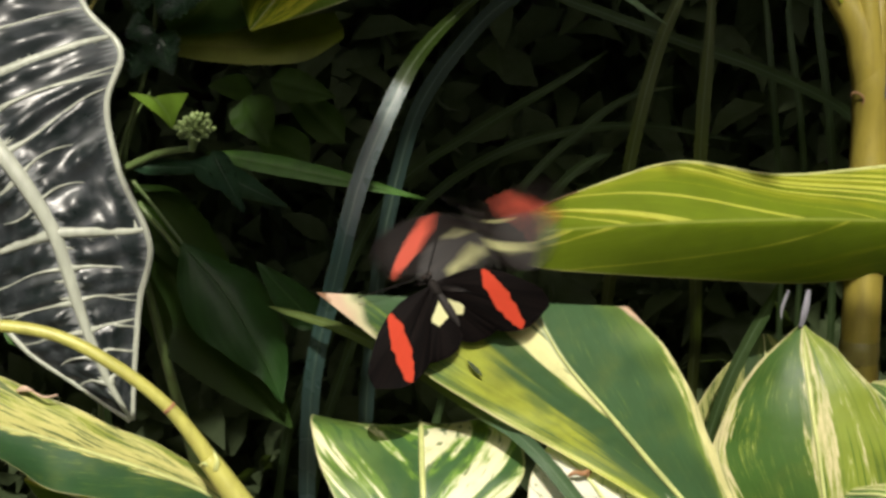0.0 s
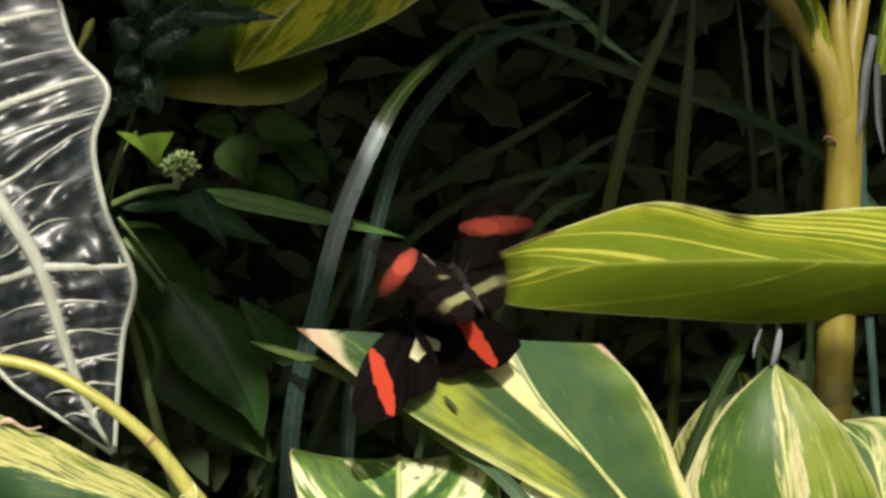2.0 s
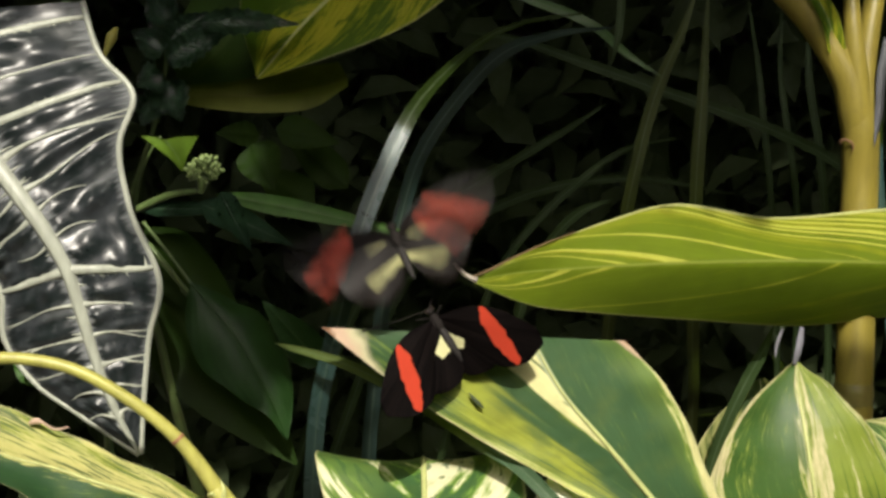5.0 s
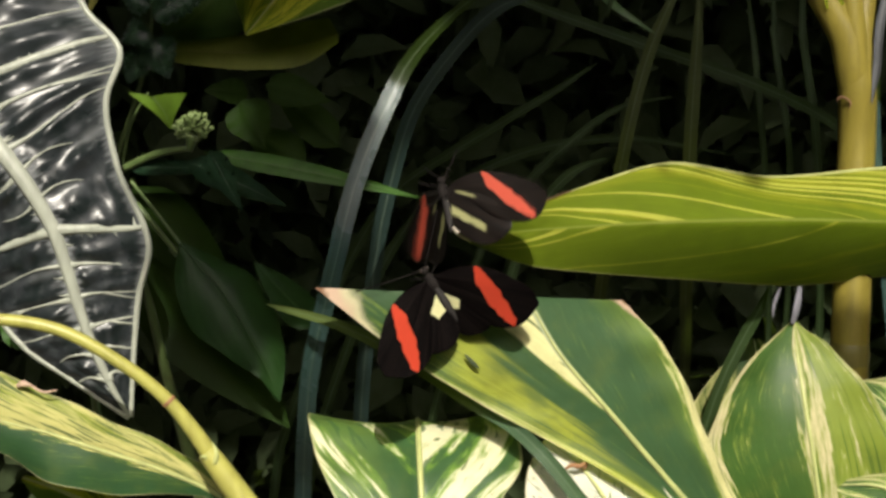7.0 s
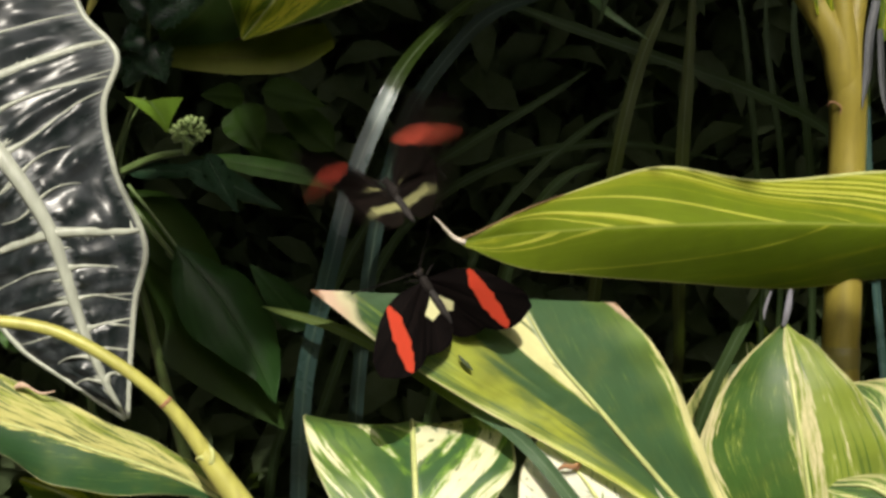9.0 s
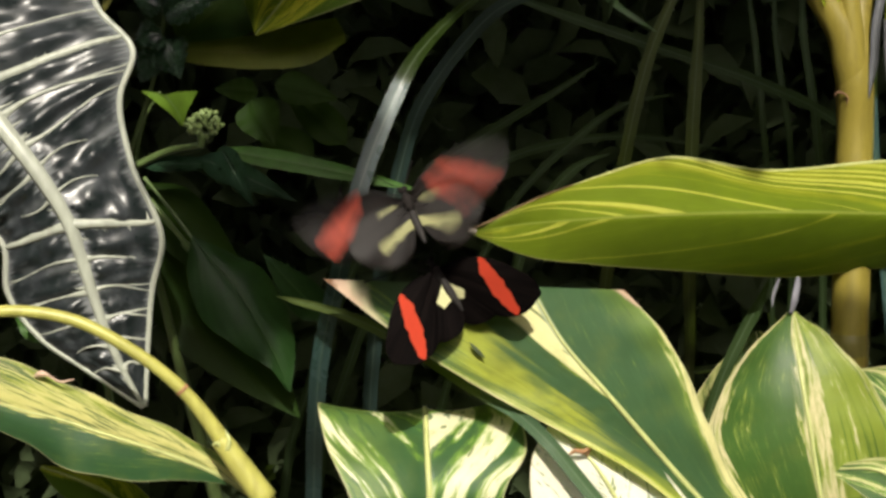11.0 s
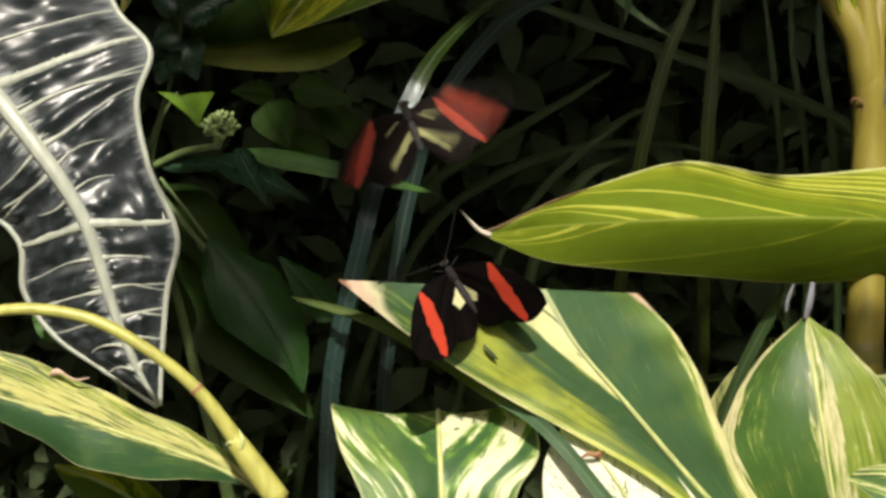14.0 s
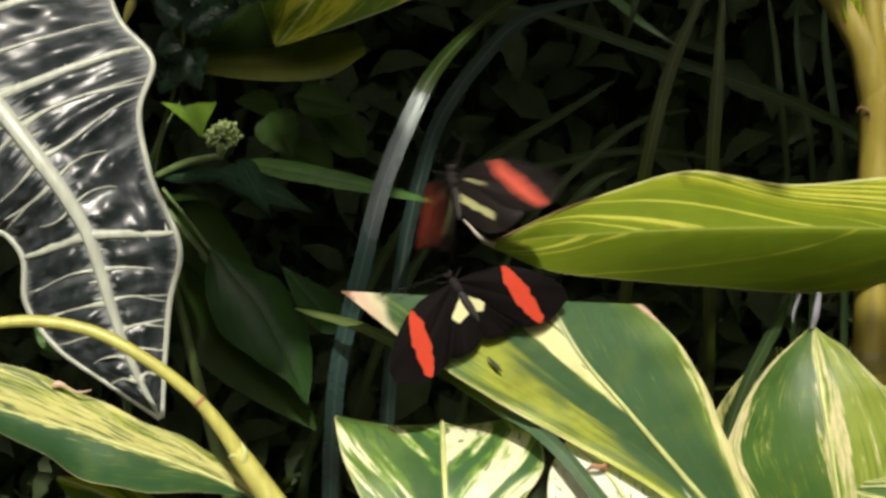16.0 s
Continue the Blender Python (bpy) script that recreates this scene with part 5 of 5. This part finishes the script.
def wing(lead, trail, sign, camber, size):
    """A wing between its leading and trailing edge, root at the origin, a along the wing, b towards its front."""
    l, t = curve([(*p, 0) for p in lead], 22), curve([(*p, 0) for p in trail], 22)
    rows, uvs = [], []
    for i in range(22):
        row, uv = [], []
        for k in np.linspace(0, 1, 9):
            a, b, _ = l[i] * (1 - k) + t[i] * k
            row.append((sign * a * size, b * size, camber * math.sin(math.pi * k) * math.sin(math.pi * min(1, a / 0.04)) + 0.00025 * math.sin(14 * math.atan2(b, a + 0.004))))
            uv.append((a * 20, b * 20 + 0.5))
        rows.append(row)
        uvs.append(uv)
    bm = sheet(rows, uvs)
    # A second skin, a hair below, for the underside.
    made = bmesh.ops.duplicate(bm, geom=bm.verts[:] + bm.edges[:] + bm.faces[:])["geom"]
    bmesh.ops.translate(bm, vec=(0, 0, -0.00025), verts=[g for g in made if isinstance(g, bmesh.types.BMVert)])
    for g in made:
        if isinstance(g, bmesh.types.BMFace):
            g.material_index = 1
    return bm


FORE_LEAD = [(0.0, 0.001), (0.0125, 0.0078), (0.0225, 0.0092), (0.035, 0.0072), (0.0445, 0.0032), (0.0468, -0.0008)]
FORE_TRAIL = [(0.0, -0.001), (0.009, -0.0056), (0.019, -0.0138), (0.0305, -0.0156), (0.040, -0.0118), (0.0468, -0.0022)]
HIND_LEAD = [(0.0, 0.001), (0.008, 0.0048), (0.017, 0.0056), (0.025, 0.0028), (0.0285, -0.002), (0.029, -0.005)]
HIND_TRAIL = [(0.0, -0.001), (0.002, -0.010), (0.007, -0.0175), (0.015, -0.0195), (0.0235, -0.0150), (0.029, -0.0065)]


def butterfly(label, antennae, size):
    """Head along +y, back along +z. Returns the thing and its wings."""
    bug = thing("butterfly", label, "butterfly", "butterflies")
    part("thorax", ball((0, 0, 0), (0.0026, 0.0048, 0.0026), 10, 14), M_BODY, bug)
    head = part("head", ball((0, 0.0060, 0.0002), (0.0019, 0.0018, 0.0018), 8, 12), M_BODY, bug)
    for s in (-1, 1):
        part("eye", ball((s * 0.0014, 0.0066, 0.0006), (0.0010, 0.0011, 0.0011), 7, 10), plain("dark glossy eye", (0.02, 0.015, 0.012), 0.15), head)
    part("abdomen", tube([(0, -0.003, 0.0006), (0, -0.008, 0.0012), (0, -0.014, 0.0010), (0, -0.0205, 0.0002)], [0.0013, 0.0019, 0.0020, 0.0016, 0.0006], 20, 10), M_ABDOMEN, bug, "slender grey-black abdomen")
    for tip in antennae:
        mid = Vector(tip) * 0.5 + Vector((0, 0.003, 0.001))
        club = Vector(tip) * 0.93 + Vector((0, 0.0004, 0.0))
        part("antenna", tube([(0, 0.0068, 0.0008), mid, club, tip], [0.00022, 0.0002, 0.00022, 0.0005], 20, 6), M_BODY, bug)
    for s in (-1, 1):
        for k, y in enumerate((0.003, 0.0, -0.003)):
            part("leg", tube([(s * 0.0012, y, -0.0018), (s * 0.005, y + 0.002 - 0.002 * k, -0.0022), (s * 0.0075, y + 0.003 - 0.003 * k, -0.0062)], [0.0003, 0.00028, 0.0002], 8, 5), M_BODY, bug)
    wings = []
    for s in (1, -1):
        for name, lead, trail, mat, camber in (("forewing", FORE_LEAD, FORE_TRAIL, M_FORE, 0.0012), ("hindwing", HIND_LEAD, HIND_TRAIL, M_HIND, 0.001)):
            wings.append(part(name, wing(lead, trail, s, camber, size), mat, bug, "black forewing with a red band" if name == "forewing" else "black hindwing with a pale yellow bar"))
            wings[-1].data.materials.append(M_FORE_UNDER if name == "forewing" else M_HIND_UNDER)
    return bug, wings


def wing_pose(sign, fore, lift, sweep):
    """A wing's pose on its body: lift is the angle above level, sweep the turn towards the tail, in degrees."""
    root = Matrix.Translation((sign * 0.0016, 0.0014 if fore else -0.0016, 0.0014 if fore else 0.0009))
    return root @ Matrix.Rotation(radians(-sign * lift), 4, "Y") @ Matrix.Rotation(radians(-sign * sweep), 4, "Z")


PERCH = Matrix.Identity(4)
fwd, back = Vector((-0.675, 0.19, 1.013)), Vector((-0.068, -0.93, 0.37))
fwd = fwd.normalized()
right = fwd.cross(back).normalized()
back = right.cross(fwd)
for col, axis in enumerate((right, fwd, back)):
    PERCH.col[col][:3] = axis
PERCH.translation = (-0.0047, -0.0182, 0.6614)
resting, rest_wings = butterfly("black butterfly with red wing bands perched on a torn leaf", [(0.0185, 0.0250, 0.004), (-0.030, 0.0150, 0.003)], 1.06)
flying, fly_wings = butterfly("black butterfly with red wing bands in hovering flight", [(0.009, 0.0190, 0.003), (-0.009, 0.0190, 0.003)], 1.08)
resting.matrix_basis = PERCH


# ---- what moves ----
# Rows of the hovering flight: seconds and place.
FLIGHT_ROWS = [
    (0.0, 0.0134, -0.0088, 0.6873),
    (0.1, -0.0142, -0.0055, 0.7004),
    (0.2, -0.0150, -0.0028, 0.7100),
    (0.3, -0.0023, -0.0026, 0.7087),
    (0.4, -0.0052, -0.0040, 0.7016),
    (0.5, -0.0050, -0.0081, 0.6830),
    (0.6, 0.0157, -0.0085, 0.6839),
    (0.7, 0.0142, -0.0107, 0.6782),
    (0.8, 0.0025, -0.0047, 0.7072),
    (0.9, -0.0083, -0.0004, 0.7298),
    (1.0, -0.0047, -0.0007, 0.7321),
    (1.1, -0.0061, -0.0044, 0.7227),
    (1.2, -0.0074, -0.0093, 0.7075),
    (1.3, 0.0003, -0.0142, 0.6916),
    (1.4, 0.0026, -0.0169, 0.6858),
    (1.5, -0.0063, -0.0188, 0.6836),
    (1.6, -0.0290, -0.0174, 0.6949),
    (1.7, -0.0196, -0.0165, 0.7036),
    (1.8, -0.0064, -0.0164, 0.7080),
    (1.9, -0.0080, -0.0182, 0.7043),
    (2.0, 0.0160, -0.0232, 0.6847),
    (2.1, 0.0081, -0.0211, 0.6972),
    (2.2, -0.0246, -0.0164, 0.7225),
    (2.3, -0.0271, -0.0170, 0.7220),
    (2.4, -0.0017, -0.0204, 0.7071),
    (2.5, -0.0041, -0.0231, 0.6963),
    (2.6, -0.0102, -0.0239, 0.6954),
    (2.7, 0.0098, -0.0249, 0.6925),
    (2.8, -0.0025, -0.0199, 0.7200),
    (2.9, -0.0087, -0.0180, 0.7322),
    (3.0, -0.0110, -0.0202, 0.7248),
    (3.1, 0.0095, -0.0246, 0.7055),
    (3.2, 0.0052, -0.0261, 0.7019),
    (3.3, 0.0042, -0.0279, 0.6963),
    (3.4, -0.0070, -0.0279, 0.7001),
    (3.5, -0.0102, -0.0273, 0.7068),
    (3.6, -0.0067, -0.0295, 0.6993),
    (3.7, -0.0041, -0.0297, 0.7021),
    (3.8, 0.0157, -0.0301, 0.6963),
    (3.9, -0.0032, -0.0269, 0.7058),
    (4.0, -0.0192, -0.0228, 0.7207),
    (4.1, -0.0157, -0.0230, 0.7150),
    (4.2, -0.0081, -0.0235, 0.7081),
    (4.3, -0.0111, -0.0247, 0.6995),
    (4.4, -0.0092, -0.0261, 0.6963),
    (4.5, 0.0101, -0.0247, 0.6963),
    (4.6, 0.0152, -0.0251, 0.6963),
    (4.7, -0.0021, -0.0199, 0.7100),
    (4.8, -0.0206, -0.0173, 0.7204),
    (4.9, -0.0257, -0.0187, 0.7123),
    (5.0, -0.0226, -0.0211, 0.6999),
    (5.1, -0.0175, -0.0222, 0.6963),
    (5.2, -0.0096, -0.0243, 0.6963),
    (5.3, -0.0136, -0.0211, 0.6963),
    (5.4, -0.0242, -0.0168, 0.7147),
    (5.5, -0.0254, -0.0158, 0.7186),
    (5.6, -0.0278, -0.0172, 0.7105),
    (5.7, -0.0148, -0.0193, 0.6996),
    (5.8, 0.0001, -0.0214, 0.6911),
    (5.9, 0.0012, -0.0224, 0.6837),
    (6.0, -0.0152, -0.0137, 0.7275),
    (6.1, -0.0221, -0.0121, 0.7314),
    (6.2, -0.0127, -0.0140, 0.7177),
    (6.3, -0.0115, -0.0151, 0.7079),
    (6.4, -0.0055, -0.0168, 0.6955),
    (6.5, 0.0039, -0.0169, 0.6913),
    (6.6, 0.0237, -0.0177, 0.6847),
    (6.7, 0.0049, -0.0150, 0.6964),
    (6.8, -0.0110, -0.0113, 0.7120),
    (6.9, -0.0074, -0.0119, 0.7070),
    (7.0, 0.0002, -0.0128, 0.7007),
    (7.1, -0.0027, -0.0144, 0.6928),
    (7.2, -0.0008, -0.0163, 0.6837),
    (7.3, 0.0186, -0.0154, 0.6881),
    (7.4, 0.0238, -0.0162, 0.6841),
    (7.5, 0.0065, -0.0114, 0.7060),
    (7.6, -0.0119, -0.0093, 0.7170),
    (7.7, -0.0169, -0.0111, 0.7097),
    (7.8, -0.0138, -0.0139, 0.6980),
    (7.9, -0.0086, -0.0155, 0.6919),
    (8.0, -0.0006, -0.0180, 0.6813),
    (8.1, -0.0046, -0.0152, 0.6958),
    (8.2, -0.0151, -0.0114, 0.7155),
    (8.3, -0.0162, -0.0107, 0.7200),
    (8.4, -0.0186, -0.0126, 0.7125),
    (8.5, -0.0055, -0.0152, 0.7024),
    (8.6, 0.0094, -0.0177, 0.6945),
    (8.7, 0.0081, -0.0225, 0.6750),
    (8.8, -0.0088, -0.0199, 0.6902),
    (8.9, -0.0244, -0.0168, 0.7083),
    (9.0, -0.0196, -0.0184, 0.7039),
    (9.1, -0.0108, -0.0201, 0.6982),
    (9.2, 0.0008, -0.0208, 0.6973),
    (9.3, 0.0002, -0.0239, 0.6963),
    (9.4, 0.0065, -0.0253, 0.6963),
    (9.5, 0.0121, -0.0252, 0.6963),
    (9.6, 0.0217, -0.0265, 0.6963),
    (9.7, 0.0299, -0.0287, 0.6963),
    (9.8, 0.0146, -0.0284, 0.6963),
    (9.9, 0.0005, -0.0248, 0.6963),
    (10.0, -0.0075, -0.0263, 0.6963),
    (10.1, 0.0028, -0.0272, 0.6963),
    (10.2, 0.0070, -0.0287, 0.6963),
    (10.3, 0.0083, -0.0296, 0.6963),
    (10.4, 0.0076, -0.0314, 0.6963),
    (10.5, -0.0114, -0.0266, 0.6963),
    (10.6, -0.0256, -0.0231, 0.7171),
    (10.7, -0.0309, -0.0243, 0.7141),
    (10.8, -0.0259, -0.0286, 0.6963),
    (10.9, -0.0169, -0.0312, 0.6963),
    (11.0, -0.0173, -0.0321, 0.6963),
    (11.1, -0.0205, -0.0330, 0.6963),
    (11.2, -0.0104, -0.0333, 0.6963),
    (11.3, -0.0124, -0.0338, 0.6808),
    (11.4, -0.0311, -0.0297, 0.6981),
    (11.5, -0.0296, -0.0271, 0.7074),
    (11.6, -0.0141, -0.0298, 0.6957),
    (11.7, -0.0076, -0.0305, 0.6937),
    (11.8, -0.0051, -0.0313, 0.6913),
    (11.9, -0.0229, -0.0283, 0.7090),
    (12.0, -0.0237, -0.0272, 0.7165),
    (12.1, -0.0139, -0.0268, 0.7193),
    (12.2, -0.0042, -0.0283, 0.7118),
    (12.3, 0.0055, -0.0314, 0.6959),
    (12.4, -0.0002, -0.0324, 0.6920),
    (12.5, -0.0249, -0.0279, 0.7186),
    (12.6, -0.0331, -0.0266, 0.7262),
    (12.7, -0.0312, -0.0294, 0.7113),
    (12.8, -0.0223, -0.0305, 0.7043),
    (12.9, -0.0143, -0.0301, 0.7057),
    (13.0, -0.0021, -0.0311, 0.6988),
    (13.1, 0.0087, -0.0329, 0.6877),
    (13.2, -0.0041, -0.0323, 0.6923),
    (13.3, -0.0157, -0.0284, 0.7132),
    (13.4, -0.0211, -0.0295, 0.7078),
    (13.5, -0.0083, -0.0301, 0.7030),
    (13.6, -0.0016, -0.0313, 0.6966),
    (13.7, 0.0023, -0.0318, 0.6938),
    (13.8, 0.0041, -0.0333, 0.6866),
    (13.9, -0.0125, -0.0282, 0.7141),
    (14.0, -0.0241, -0.0243, 0.7345),
    (14.1, -0.0268, -0.0252, 0.7307),
    (14.2, -0.0193, -0.0293, 0.7106),
    (14.3, -0.0078, -0.0315, 0.6992),
    (14.4, -0.0056, -0.0321, 0.6966),
    (14.5, -0.0063, -0.0326, 0.6945),
    (14.6, 0.0063, -0.0326, 0.6933),
    (14.7, 0.0068, -0.0327, 0.6925),
    (14.8, -0.0022, -0.0281, 0.7165),
    (14.9, -0.0058, -0.0292, 0.7110),
    (15.0, 0.0049, -0.0303, 0.7041),
    (15.1, -0.0027, -0.0319, 0.6942),
    (15.2, -0.0090, -0.0293, 0.7057),
    (15.3, -0.0175, -0.0283, 0.7093),
    (15.4, -0.0108, -0.0277, 0.7092),
    (15.5, -0.0022, -0.0280, 0.7047),
    (15.6, 0.0091, -0.0305, 0.6890),
    (15.7, -0.0101, -0.0264, 0.7102),
    (15.8, -0.0274, -0.0247, 0.7190),
    (15.9, -0.0176, -0.0256, 0.7114),
    (16.0, -0.0060, -0.0271, 0.7110),
]
BEATS = "MUUDMUDDMUDMUDDMUDMUUMMUDMUDDMUDMuUDuUUMuUDMUDDMUDMUUMUDMUUDMuDDuUUMuUDMUDDMUDMUUMUDMUUDMuUDuUDMUUMMUDDMUDMMUDMUUDMuUDMuUDMUDmuUDMUUMMUDDMUDmMUDMUUDMUDDuUDMuDDUD"
PHASE = {"U": 345.0, "u": 300.0, "M": 90.0, "m": 140.0, "D": 195.0}


# Where the head and the back point at each part of the beat.
SWAY = {"U": ((-0.45, 0.67, 0.58), (-0.08, 0.62, -0.78)), "u": ((-0.30, 0.68, 0.66), (0.10, 0.65, -0.72)), "M": ((-0.32, 0.55, 0.77), (0.05, 0.83, -0.55)), "m": ((-0.22, 0.62, 0.75), (0.30, 0.73, -0.57)), "D": ((-0.24, 0.68, 0.70), (0.57, 0.63, -0.50))}


# How far the perched one has its wings raised: seconds and degrees.
REST_LIFT = [(0.0, 16), (0.5, 18), (1.0, 42), (1.5, 18), (2.0, 27), (2.5, 23), (3.0, 11), (3.5, 27), (4.5, 31), (5.4, 31), (5.8, 32), (6.0, 42), (6.5, 34), (7.0, 34), (7.5, 37), (8.0, 39), (8.5, 34), (9.0, 35),
             (10.2, 35), (11.5, 35), (12.0, 35), (12.5, 39), (13.0, 27), (13.5, 37), (14.0, 47), (14.5, 29), (15.0, 31), (15.5, 13), (16.0, 6)]


def flight_pose(x, y, z, t, beat):
    """The hovering body: head up and away, belly to the viewer, pitching and rolling with each beat."""
    head = (Vector(SWAY[beat][0]) + Vector((0.10 * math.sin(2.1 * t), 0.0, 0.10 * math.sin(1.3 * t)))).normalized()
    side = head.cross(Vector(SWAY[beat][1])).normalized()
    m = Matrix.Identity(4)
    for col, axis in enumerate((side, head, side.cross(head))):
        m.col[col][:3] = axis
    m.translation = (x, y, z)
    return m


def motions():
    walk(flying, [(t, flight_pose(x, y, z, t, beat)) for (t, x, y, z), beat in zip(FLIGHT_ROWS, BEATS)])
    # Wing beats: phase 0 is the bottom of the stroke; about two thirds of a beat more or less two per tenth of a second.
    times, phases = [0.0], [PHASE[BEATS[0]]]
    for k, letter in enumerate(BEATS[1:], 1):
        step = (PHASE[letter] - phases[-1]) % 360.0
        step += 360.0 if step < 60.0 else 0.0
        for part_of in (1, 2, 3):
            times.append((k - 1) / 10 + part_of / 30)
            phases.append(phases[3 * (k - 1)] + step * part_of / 3)
    for n, ob in enumerate(fly_wings):
        s, fore = (1 if n < 2 else -1), n % 2 == 0
        rows = []
        for t, ph in zip(times, phases):
            up, down = max(0.0, math.cos(radians(ph - (0 if fore else 10)))), max(0.0, -math.cos(radians(ph - (0 if fore else 10))))
            lift, sweep = (20.0 - 60.0 * up + 18.0 * down, -12.0 - 3.0 * up + 8.0 * down) if s > 0 else (42.0 - 126.0 * up + 18.0 * down, -16.0 + 10.0 * up + 12.0 * down)
            rows.append((t, wing_pose(s, fore, lift, sweep if fore else 0.7 * sweep + 19.0)))
        walk(ob, rows)
    # The perched one breathes with its wings a little.
    for n, ob in enumerate(rest_wings):
        s, fore = (1 if n < 2 else -1), n % 2 == 0
        sweep = (40.0 if s > 0 else 25.0) + (0.0 if fore else 3.0)
        rows = [(t, wing_pose(s, fore, lift - (0.0 if fore else 2.0), sweep)) for t, lift in REST_LIFT]
        walk(ob, rows)

motions()
